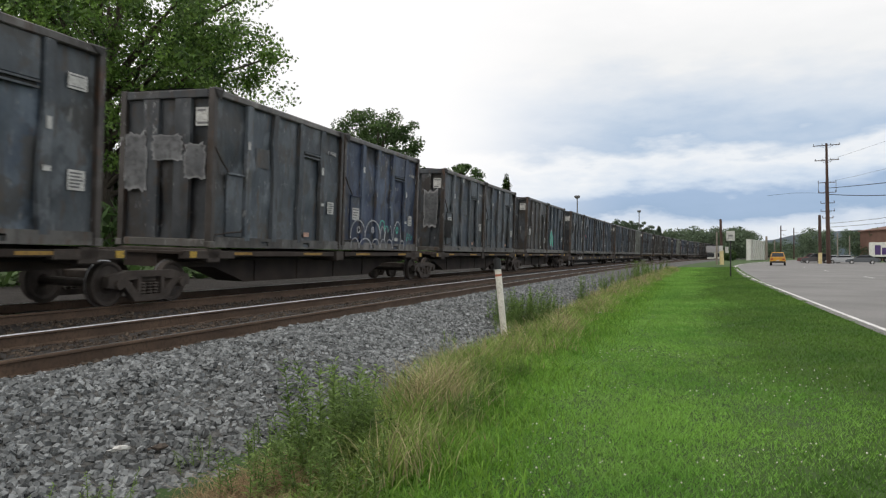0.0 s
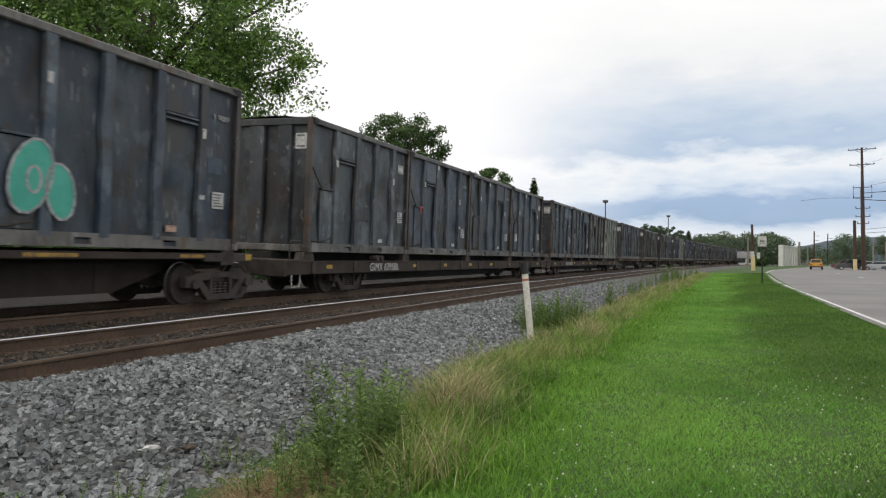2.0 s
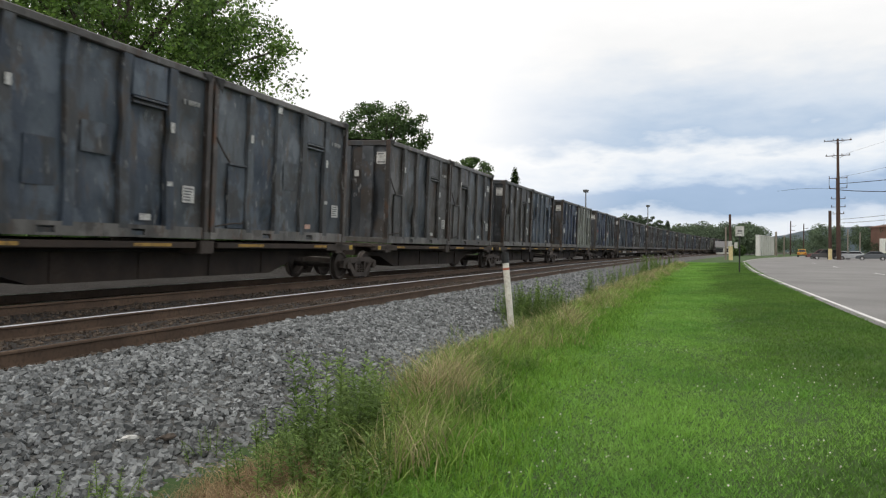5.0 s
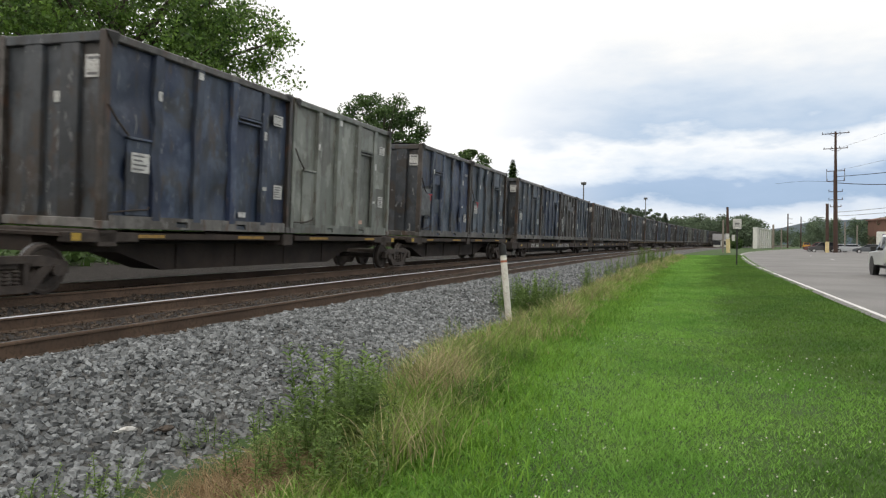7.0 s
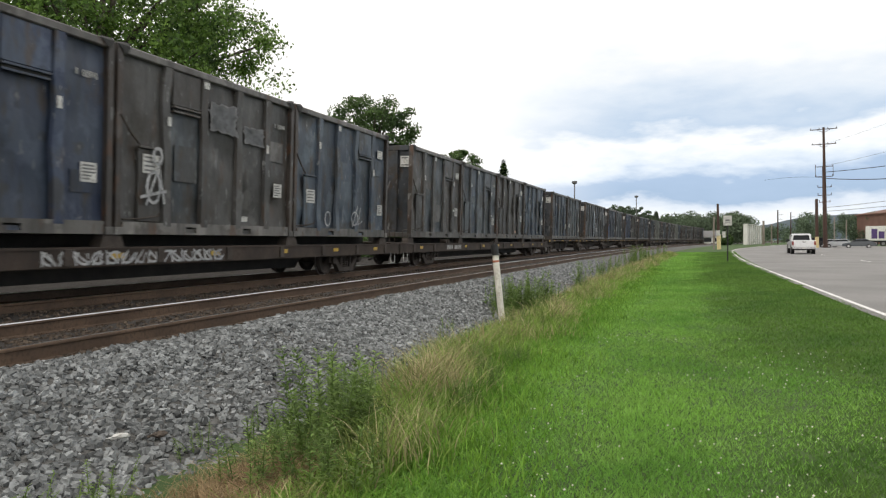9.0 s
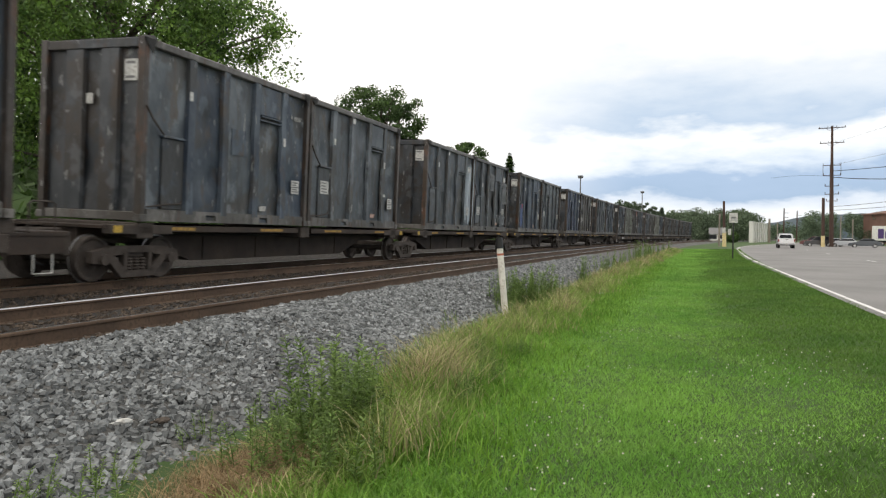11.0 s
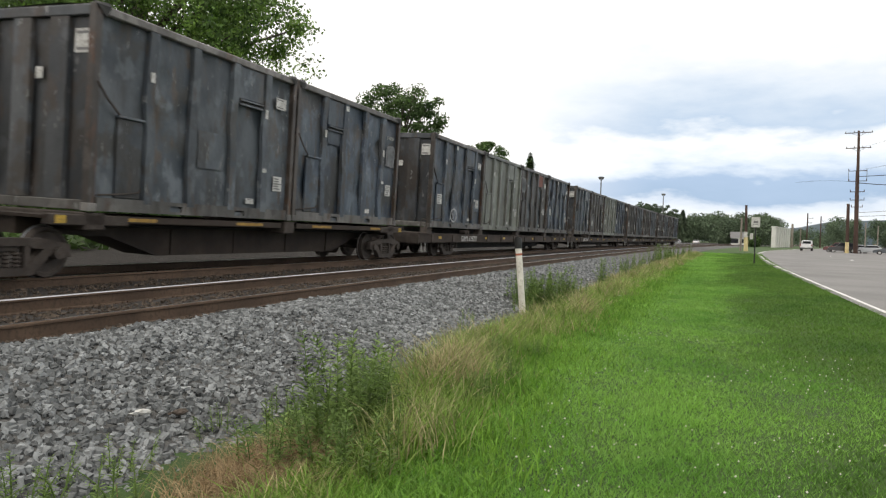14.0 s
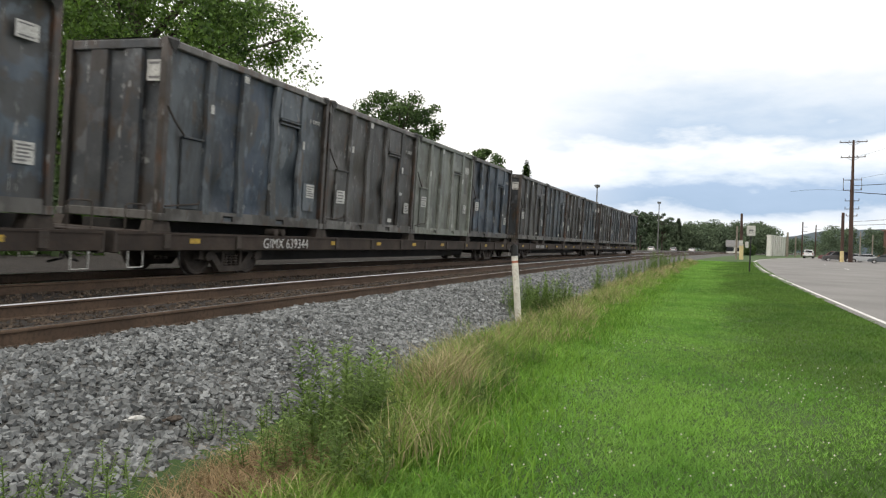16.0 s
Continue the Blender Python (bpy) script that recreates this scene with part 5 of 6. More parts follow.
def make_weeds():
    rng = random.Random(11)
    kinds = [weed(rng, 0.66, 9, 0.13, "leafy green weed standing at the ballast edge"),
             weed(rng, 0.50, 13, 0.17, "bushy green weed among tall grass"),
             weed(rng, 0.34, 6, 0.12, "small green weed growing in the ballast")]
    spots = [(5.3, -6.95, 0, 1.1), (4.75, -7.1, 0, 1.15), (4.5, -7.3, 1, 1.1), (6.1, -6.75, 0, 0.9), (4.2, -7.45, 1, 0.95), (5.0, -7.25, 0, 0.95), (5.6, -7.1, 1, 1.0), (4.1, -7.0, 1, 0.8), (4.6, -6.9, 2, 1.1),
             (15.6, -6.2, 1, 1.6), (15.9, -6.4, 1, 1.7), (16.4, -6.25, 0, 1.35), (15.2, -6.45, 1, 1.3), (16.9, -6.5, 1, 1.3), (14.2, -6.0, 2, 1.2), (15.0, -6.25, 1, 1.4), (16.1, -6.6, 1, 1.4), (15.7, -6.0, 1, 1.5), (16.6, -6.05, 1, 1.4),
             (3.6, -6.3, 2, 0.8), (3.0, -5.7, 2, 0.8), (2.6, -5.5, 2, 0.7), (3.2, -5.2, 2, 0.6), (4.6, -6.1, 2, 0.7), (7.2, -6.2, 2, 0.8),
             (10.5, -6.1, 2, 1.0), (11.8, -5.9, 2, 0.8), (24.5, -6.3, 0, 1.3), (29, -6.5, 1, 1.7), (34, -6.2, 1, 1.8), (40, -6.6, 1, 2.0),
             (47, -6.4, 1, 2.2), (48.5, -6.9, 1, 2.0), (55, -6.4, 1, 2.3), (50, -6.5, 0, 1.8), (63, -6.8, 1, 2.2), (8.6, -7.2, 1, 0.8), (12.4, -7.0, 1, 0.9),
             (3.0, -6.30, 2, 1.0), (2.75, -6.12, 2, 0.9), (3.25, -6.5, 2, 1.0), (4.9, -6.7, 2, 0.9), (5.2, -6.35, 2, 0.8), (6.6, -7.6, 1, 0.7), (7.6, -7.7, 1, 0.65), (9.3, -7.6, 1, 0.6)]
    used = set()
    for s, o, k, sc in spots:
        p = along(s, o, max(lift(s, o), bed_z(s, o) if o > -6.3 else 0))
        m = pose(p.x, p.y, p.z, 0, 0, rng.uniform(0, 360)) @ Matrix.Diagonal((sc, sc, sc, 1))
        if k not in used:
            used.add(k)
            kinds[k].matrix_world = m
        else:
            c = copy_thing(kinds[k], pose(0, 0, 0))
            c.matrix_basis = m


make_weeds()


# ---- trees ----
def tree(name, where, height, crown_r, crown_z, crown_h, clumps, leaves, leaf, rng, label, material=None, squash=1.0):
    root = thing(name, pose(*where), label, "tree", "trees behind the railway")
    top = Vector((rng.uniform(-0.4, 0.4), rng.uniform(-0.4, 0.4), crown_z + crown_h * 0.3))
    bm = tube(bmesh.new(), [(0, 0, -0.2), (0.05, 0.02, height * 0.12), top * 0.5, top], height * 0.024, 10, taper=height * 0.006)
    centres = []
    for i in range(clumps):
        a, e = rng.uniform(0, 6.283), math.asin(rng.uniform(-0.85, 1.0))
        k = rng.uniform(0.08, 1.0) ** 0.45
        centres.append(Vector((math.cos(a) * math.cos(e) * crown_r * k, math.sin(a) * math.cos(e) * crown_r * k * squash, crown_z + math.sin(e) * crown_h * k)))
    for c in centres[::max(2, clumps // 45)]:
        base = Vector((top.x, top.y, 1)) * 1.0
        base = Vector((0, 0, max(height * 0.15, min(c.z - 0.6, top.z) * 0.7)))
        mid = base.lerp(c, 0.55) + Vector((0, 0, rng.uniform(0, 0.5)))
        tube(bm, [base, mid, c], height * 0.007, 6, taper=height * 0.0015, cap=False)
    part("trunk", bm, M_BARK, root, smooth=True)
    nr = np.random.default_rng(rng.randrange(99999))
    vs, fs = [], []
    for c in centres:
        r = (0.45 + 0.085 * crown_r) * rng.uniform(0.7, 1.35)
        n = int(leaves / clumps)
        d = nr.normal(size=(n, 3))
        d /= np.linalg.norm(d, axis=1)[:, None]
        p = np.array(c)[None] + d * (r * nr.random(n)[:, None] ** 0.42) * np.array((1, 1, 0.66))
        u = nr.normal(size=(n, 3))
        u /= np.linalg.norm(u, axis=1)[:, None]
        w = np.cross(u, d + 0.4 * nr.normal(size=(n, 3)))
        w /= np.linalg.norm(w, axis=1)[:, None] + 1e-9
        ln = (leaf * nr.uniform(0.6, 1.3, n))[:, None]
        q = np.stack([p - u * ln * 0.5, p + w * ln * 0.32, p + u * ln * 0.5, p - w * ln * 0.32], 1)
        k = len(vs)
        vs += q.reshape(-1, 3).tolist()
        fs += (np.arange(n * 4).reshape(n, 4) + k).tolist()
    me = bpy.data.meshes.new("crown")
    me.from_pydata(vs, [], fs)
    me.materials.append(material or M_LEAF)
    part("crown", me, None, root)
    return root


def conifer(where, height, radius, rng, material=M_LEAF_DARK):
    root = thing("conifer", pose(*where), "dark narrow conifer standing beyond the train", "tree", "trees behind the railway")
    part("trunk", tube(bmesh.new(), [(0, 0, -0.2), (0, 0, height)], 0.22, 8, taper=0.03), M_BARK, root)
    bm = bmesh.new()
    for k in range(60):
        t = k / 60
        z = height * (0.12 + 0.88 * t)
        r = radius * (1 - t) ** 0.65 + 0.12
        for j in range(13):
            a = j * 0.483 + k * 1.1 + rng.uniform(-0.3, 0.3)
            d = Vector((math.cos(a), math.sin(a), rng.uniform(-0.45, 0.05)))
            leaf_quad(bm, Vector((0, 0, z)), d, Vector((0, 0, 1)), r * rng.uniform(0.6, 1.15), 0.85)
    part("crown", bm, material, root)


def make_trees():
    rng = random.Random(5)
    tree("maple_tree", (-17.3, 37.0, 0.1), 22, 8.9, 11.6, 9.0, 420, 92000, 0.21, rng, "large leafy green maple behind the railway")
    tree("maple_tree", (-29.0, 41.0, 0.1), 21, 7.8, 11.5, 9.5, 330, 50000, 0.27, rng, "large leafy green maple behind the railway")
    tree("broadleaf_tree", (-6.9, 72.0, 0.1), 16, 5.7, 11.2, 4.6, 150, 22000, 0.28, rng, "round-crowned dark green tree beyond the train", M_LEAF_DARK)
    tree("broadleaf_tree", (2.8, 112.0, 0.1), 15.5, 3.9, 11.4, 4.2, 120, 16000, 0.36, rng, "small-crowned dark green tree beyond the train", M_LEAF_DARK)
    tree("broadleaf_tree", (48.0, 194.0, 0.1), 11.5, 4.2, 7.4, 3.7, 80, 6500, 0.45, rng, "rounded tree beside the light mast, greyed with painted haze", M_WOODS)
    tree("broadleaf_tree", (53.4, 192.7, 0.1), 10.6, 3.8, 6.8, 3.4, 70, 6000, 0.45, rng, "rounded tree beside the light mast, greyed with painted haze", M_WOODS)
    conifer((65.7, 220.0, 0.1), 10.6, 3.4, rng, M_WOODS)
    for x, y, r, z, h in ((-20.5, 42.0, 4.5, 4.2, 4.0), (-16.0, 44.0, 4.4, 4.4, 4.2), (-23.0, 45.0, 4.4, 5.0, 4.6), (-26.5, 38.0, 4.2, 4.0, 3.8), (-12.5, 46.0, 4.0, 3.8, 3.6), (-34.0, 40.0, 4.5, 4.5, 4.2)):
        tree("understory_tree", (x, y, 0.1), 8, r, z, h, 120, 17000, 0.26, rng, "low dark green tree under the maples behind the railway", M_LEAF_DARK)
    conifer((11.6, 132.0, 0.1), 16.6, 3.4, rng)
    # shrubs that close the view under the train
    rngn = np.random.default_rng(21)
    vs, fs = [], []
    for i in range(150):
        s, o = rngn.uniform(-25, 150), rngn.uniform(13, 30)
        c = np.array(along(s, o, 0.8 + rngn.uniform(0, 2.2)))
        n = 240
        p = c[None] + rngn.normal(size=(n, 3)) * np.array((1.2, 1.2, 0.9))
        u = rngn.normal(size=(n, 3)) * 0.22
        w = rngn.normal(size=(n, 3)) * 0.16
        q = np.stack([p - u, p + w, p + u, p - w], 1)
        k = len(vs)
        vs += q.reshape(-1, 3).tolist()
        fs += (np.arange(n * 4).reshape(n, 4) + k).tolist()
    # low row added to darken the strip under the train and shade the bed
    for i in range(150):
        s, o = rngn.uniform(-20, 60), rngn.uniform(5.8, 9.5)
        c = np.array(along(s, o, 0.95 + rngn.uniform(0, 0.15)))
        n = 150
        p = c[None] + rngn.normal(size=(n, 3)) * np.array((0.55, 0.55, 0.14))
        u = rngn.normal(size=(n, 3)) * 0.10
        w = rngn.normal(size=(n, 3)) * 0.07
        q = np.stack([p - u, p + w, p + u, p - w], 1)
        k = len(vs)
        vs += q.reshape(-1, 3).tolist()
        fs += (np.arange(n * 4).reshape(n, 4) + k).tolist()
    stuff_mesh("shrubs", vs, fs, M_LEAF_DARK, "dense dark green shrubs behind the railway", "shrubs")


make_trees()


def far_woods(name, crowns, material, label):
    rng = np.random.default_rng(31)
    vs, fs = [], []
    for x, y, z, r, n in crowns:
        n *= 2
        d = rng.normal(size=(n, 3))
        d /= np.linalg.norm(d, axis=1)[:, None]
        p = np.array((x, y, z))[None] + d * r * (rng.random(n)[:, None] ** 0.35) * np.array((1, 1, 0.9))
        u = rng.normal(size=(n, 3)) * r * 0.066
        w = rng.normal(size=(n, 3)) * r * 0.058
        q = np.stack([p - u, p + w, p + u, p - w], 1)
        k = len(vs)
        vs += q.reshape(-1, 3).tolist()
        fs += (np.arange(n * 4).reshape(n, 4) + k).tolist()
    stuff_mesh(name, vs, fs, material, label, "woods")


def curve_at(table, x):
    for (a, p), (b, q) in zip(table, table[1:]):
        if x <= b:
            return p + (q - p) * (x - a) / (b - a)
    (a, p), (b, q) = table[-2:]
    return q + (q - p) * (x - b) / (b - a)


def make_woods():
    rng = random.Random(9)
    crowns = []
    for k in range(420):
        az = radians(rng.uniform(-6, 11) if k % 4 == 0 else rng.uniform(10, 23.4))
        d = rng.uniform(225, 340)
        tall = 10.2 + 0.7 * math.sin(az * 41) + 0.6 * math.sin(az * 97 + 1) + (d - 225) * 0.026 + rng.uniform(-1.2, 1.2)
        r = rng.uniform(2.0, 3.6)
        crowns.append((d * math.tan(az), d, max(r * 0.7, (tall - r) * rng.choice((1, 0.9, 0.6, 0.35))), r, 170))
    for k in range(60):
        az = radians(rng.uniform(23.2, 31.5))
        d = rng.uniform(300, 420)
        r = rng.uniform(2.0, 3.6)
        crowns.append((d * math.tan(az), d, rng.uniform(1.5, 6.5), r, 120))
    # darker group behind the utility pole
    for k in range(26):
        az = radians(rng.uniform(26.3, 28.6))
        d = rng.uniform(190, 215)
        crowns.append((d * math.tan(az), d, rng.uniform(1.5, 7.6), rng.uniform(1.4, 2.4), 150))
    for k in range(22):
        az = radians(rng.uniform(28.9, 31.0))
        d = rng.uniform(195, 225)
        crowns.append((d * math.tan(az), d, rng.uniform(1.5, 8.0), rng.uniform(1.4, 2.4), 150))
    far_woods("far_woods", crowns, M_WOODS, "band of green woodland closing the far side")
    # wooded hills, their distance haze held in the material colour
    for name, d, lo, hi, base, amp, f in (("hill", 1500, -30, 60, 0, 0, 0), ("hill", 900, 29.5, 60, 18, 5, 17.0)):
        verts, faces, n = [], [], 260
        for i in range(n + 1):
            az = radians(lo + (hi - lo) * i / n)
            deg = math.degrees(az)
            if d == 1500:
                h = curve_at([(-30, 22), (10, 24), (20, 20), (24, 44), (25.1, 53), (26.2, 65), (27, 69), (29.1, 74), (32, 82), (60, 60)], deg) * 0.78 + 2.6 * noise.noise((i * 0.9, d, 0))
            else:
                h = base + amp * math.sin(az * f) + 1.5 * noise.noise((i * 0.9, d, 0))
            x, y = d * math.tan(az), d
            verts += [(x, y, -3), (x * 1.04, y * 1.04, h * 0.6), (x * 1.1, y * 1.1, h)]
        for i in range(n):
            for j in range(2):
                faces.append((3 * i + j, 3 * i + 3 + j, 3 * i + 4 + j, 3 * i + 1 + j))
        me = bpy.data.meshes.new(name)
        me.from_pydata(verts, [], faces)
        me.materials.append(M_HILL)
        tagged(new("backdrop", me), "distant wooded ridge, blue haze painted into its green", "hill", kind="structure")


make_woods()


# ---- posts, poles, signs ----
def marker_post():
    p = along(13.59, -6.35, 0.0)
    root = thing("marker_post", pose(p.x, p.y, -0.03, 0, -5.5, 0), "leaning white marker post with black cap in the grass", "marker post")
    bm = tube(bmesh.new(), [(0, 0, -0.1), (0, 0, 0.9), (0, 0, 1.37)], 0.062, 14)
    part("shaft", bm, M_POST, root, smooth=False)
    part("collar", tube(bmesh.new(), [(0, 0, 1.05), (0, 0, 1.075)], 0.067, 14), M_POST, root)
    part("orange_band", tube(bmesh.new(), [(0, 0, 1.235), (0, 0, 1.275)], 0.0635, 14), M_ORANGE, root, "faded orange band")
    bm = tube(bmesh.new(), [(0, 0, 1.37), (0, 0, 1.55), (0, 0, 1.585)], 0.070, 14)
    bmesh.ops.bevel(bm, geom=[e for e in bm.edges if all(v.co.z > 1.58 for v in e.verts)], offset=0.02, segments=2, affect="EDGES")
    tube(bm, [(0.0, 0, 1.58), (-0.03, 0, 1.64)], 0.008, 6)
    part("cap", bm, M_BLACK, root, "black plastic cap")


marker_post()


def road_sign():
    root = thing("road_sign", pose(19.51, 49.05, 0.13, 0, 0, -20), "small white sign seen from behind on black post", "sign")
    part("post", boxes((-0.045, 0.045, -0.03, 0.03, -0.2, 2.75), bevel=0.01), M_BLACK, root)
    bm = boxes((-0.27, 0.27, -0.05, -0.035, 2.45, 3.12), bevel=0.006)
    part("panel", bm, M_WHITE, root)
    part("print", boxes((-0.16, 0.16, -0.054, -0.051, 2.62, 2.66), (-0.14, 0.14, -0.054, -0.051, 2.74, 2.86)), M_PRINT, root)


road_sign()


def crossarm(root, z, w, y=0.0, pins=4, braces=True):
    arm = part("crossarm", boxes((-w, w, y - 0.06, y + 0.06, z - 0.06, z + 0.06), bevel=0.01), M_POLE, root)
    bm = bmesh.new()
    for k in range(pins):
        x = -w + 0.12 + (2 * w - 0.24) * k / (pins - 1)
        tube(bm, [(x, y, z + 0.06), (x, y, z + 0.30)], 0.07, 8, taper=0.04)
    part("insulators", bm, M_PRINT, arm)
    if braces:
        part("brace", tube(tube(bmesh.new(), [(-w * 0.5, y, z - 0.05), (0, y, z - 0.55)], 0.025, 5), [(w * 0.5, y, z - 0.05), (0, y, z - 0.55)], 0.025, 5), M_POLE, arm)


def utility_pole():
    root = thing("utility_pole", pose(61.9, 116.0, 0.1, 0, -0.8, -28), "tall red-brown wooden utility pole with crossarms and wires", "utility pole")
    part("shaft", tube(bmesh.new(), [(0, 0, -0.4), (0, 0, 10), (0, 0, 19.5)], 0.34, 12, taper=0.17), M_POLE, root)
    crossarm(root, 19.2, 1.95)
    crossarm(root, 16.8, 1.75)
    for z, w in ((13.2, 1.3), (11.6, 1.25), (9.9, 1.0), (8.6, 1.0), (7.5, 0.8)):
        part("bracket", boxes((-w, w, -0.05, 0.05, z - 0.05, z + 0.05), (-w, -w + 0.1, -0.05, 0.05, z, z + 0.35), (w - 0.1, w, -0.05, 0.05, z, z + 0.35)), M_POLE, root)
    part("conduit", boxes((-1.3, -1.22, -0.04, 0.04, 11.6, 13.2), (1.22, 1.3, -0.04, 0.04, 11.6, 13.2)), M_PRINT, root)
    second = thing("utility_pole", pose(63.4, 119.0, 0.1, 0, -0.9, -28), "shorter wooden utility pole standing behind the tall one", "utility pole")
    part("shaft", tube(bmesh.new(), [(0, 0, -0.4), (0, 0, 13.5)], 0.30, 12, taper=0.20), M_POLE, second)
    third = thing("wooden_pole", pose(60.8, 116.5, 0.1, 0, -0.6, -28), "dark stub pole with pale guard beside the utility pole", "utility pole")
    part("shaft", tube(bmesh.new(), [(0, 0, 1.9), (0, 0, 8.0)], 0.26, 10, taper=0.22), M_POLE, third)
    part("guard", tube(bmesh.new(), [(0, 0, -0.3), (0, 0, 1.9)], 0.29, 12), M_POLEYEL, third, "pale yellow pole guard")
    # wires that run off to the right
    for z0, z1, sag, r in ((12.4, 13.6, 0.5, 0.05), (11.4, 12.2, 1.4, 0.06), (6.7, 10.0, 0.6, 0.03), (6.1, 8.6, 0.5, 0.03), (13.4, 18.5, 0.6, 0.015), (16.9, 24.0, 0.6, 0.012)):
        a, b = Vector((61.9, 116.0, z0)), Vector((74.0, 84.0, z1))
        pts = [a.lerp(b, t / 12) - Vector((0, 0, sag * 4 * (t / 12) * (1 - t / 12))) for t in range(13)]
        w = part("cable", tube(bmesh.new(), pts, r, 6), M_WIRE, None)
        tagged(w, "black overhead cable strung from the utility pole", "cable", "overhead cables")
    a, b = Vector((61.9, 116.0, 11.5)), Vector((53.0, 118.0, 11.3))
    tagged(part("cable", tube(bmesh.new(), [a.lerp(b, t / 6) + Vector((0, 0, 0.3 * math.sin(t / 6 * 3.1))) for t in range(7)], 0.02, 5), M_WIRE), "thin overhead cable strung from the utility pole", "cable", "overhead cables")


utility_pole()


def plain_pole(x, y, h, r, material, label, arm=0.0, guard=0.0, lean=0.0):
    root = thing("wooden_pole", pose(x, y, 0.05, 0, lean, -25), label, "utility pole")
    part("shaft", tube(bmesh.new(), [(0, 0, -0.3 + guard), (0, 0, h)], r, 10, taper=r * 0.75), material, root)
    if arm:
        part("crossarm", boxes((-0.2, arm, -0.05, 0.05, h - 1.6, h - 1.5), (-0.1, arm * 0.8, -0.05, 0.05, h - 3.0, h - 2.9)), material, root)
    if guard:
        part("guard", tube(bmesh.new(), [(0, 0, -0.3), (0, 0, guard)], r * 1.35, 12), M_POLEYEL, root, "pale yellow pole guard")
    return root


guarded = plain_pole(42.1, 109.1, 7.0, 0.22, M_POLE, "short red-brown wooden pole with yellow guard at road edge", guard=2.4, lean=-1.5)
part("notice", boxes((-0.28, 0.22, -0.34, -0.30, 2.2, 3.0), bevel=0.01), M_WHITE, guarded, "small white notice")
part("notice", boxes((0.55, 1.0, -0.32, -0.28, 1.9, 2.8), (0.1, 0.6, -0.31, -0.29, 2.3, 2.35), bevel=0.005), M_WHITE, guarded, "small white notice")
plain_pole(42.6, 112.5, 5.2, 0.16, M_POLEPALE, "pale short wooden pole behind the guarded pole")
plain_pole(107.5, 230.0, 11.0, 0.24, M_POLE, "distant dark utility pole with short arms", arm=1.6)
plain_pole(116.5, 240.0, 10.6, 0.22, M_POLE, "distant dark utility pole with short arms", arm=1.4)
plain_pole(89.5, 200.0, 6.8, 0.35, M_POLEPALE, "pale round post beside the white building")
plain_pole(94.5, 206.0, 6.0, 0.22, M_POLEPALE, "pale round post beside the white building")
plain_pole(71.5, 131.0, 5.6, 0.13, M_POLEPALE, "thin grey post beyond the parked cars")
plain_pole(76.5, 136.0, 5.2, 0.13, M_POLEPALE, "thin grey post beyond the parked cars")

def light_mast(x, y, h, lamps):
    root = thing("light_mast", pose(x, y, 0, 0, 0, -20), "tall grey floodlight mast behind the train", "light mast", "floodlight masts")
    part("shaft", tube(bmesh.new(), [(0, 0, -0.3), (0, 0, h)], 0.16, 10, taper=0.09), M_PRINT, root)
    part("head_frame", tube(bmesh.new(), [(0, 0, h), (0, 0, h + 0.5)], 0.15, 10), M_PRINT, root)
    for k in range(lamps):
        a = k * 6.283 / lamps
        bm = boxes((0.12, 0.42, -0.15, 0.15, -0.15, 0.3), bevel=0.05)
        lamp = part("floodlight", bm, M_PRINT, root)
        lamp.matrix_local = pose(0, 0, h + 0.3, 0, 15, math.degrees(a))


light_mast(22.3, 120.0, 11.0, 6)
light_mast(46.0, 169.5, 11.6, 5)


# ---- buildings ----
def white_building():
    root = thing("white_building", pose(84.0, 197.9, 0.1, 0, 0, -29.8), "long plain white panelled wall of a shed beside the road", "building")
    part("wall", boxes((-0.9, 0, 0, 35, 0, 5.7)), M_WALL, root)
    for k in range(8):
        y = 0.1 + k * 4.95
        part("pilaster", boxes((0.0, 0.22, y - 0.1, y + 0.25, 0, 5.65)), M_WALL, root)
    part("roof", boxes((-1.0, 0.25, -0.1, 35.1, 5.7, 5.9), bevel=0.02), M_WALL, root)


white_building()


def brick_building():
    root = thing("brick_building", pose(113.5, 178.0, 0.2, 0, 0, -8), "large red-brown brick building with low sloping roof", "building")
    bm = bmesh.new()
    prism(bm, [(0, 0), (40, 0), (40, 8.5), (16, 10.8), (0, 8.0)], 0, 25, "y")
    part("wall", bm, M_BRICK, root)
    bm = bmesh.new()
    prism(bm, [(-0.4, 7.95), (16, 10.85), (40.4, 8.5), (40.4, 8.8), (16, 11.15), (-0.4, 8.25)], -0.4, 25.4, "y")
    part("roof", bm, M_BRICK, root)
    for k in range(7):
        w = part("window", boxes((3 + k * 5, 5 + k * 5, -0.06, 0.02, 1.2, 3.0), bevel=0.02), M_GLASS, root)
        part("window_frame", boxes((2.9 + k * 5, 5.1 + k * 5, -0.03, 0.01, 1.05, 1.18)), M_WALL, w)


brick_building()


def far_house(x, y, w, h, turn, wall, label):
    root = thing("house", pose(x, y, 0.1, 0, 0, turn), label, "house", "far houses")
    part("wall", boxes((-w, w, -2.5, 2.5, 0, h)), wall, root)
    bm = bmesh.new()
    prism(bm, [(-2.8, h), (2.8, h), (0, h + 1.8)], -w - 0.3, w + 0.3, "x")
    part("roof", bm, M_PRINT, root)
    for x0 in (-w * 0.5, w * 0.5):
        part("window", boxes((x0 - 0.5, x0 + 0.5, -2.54, -2.5, 1.0, 2.2)), M_GLASS, root)


far_house(77.0, 208.0, 0.9, 2.4, -20, M_WALL, "small white house far behind the track")
far_house(84.5, 225.0, 1.8, 2.6, -20, M_WALL, "low white shed far behind the track")


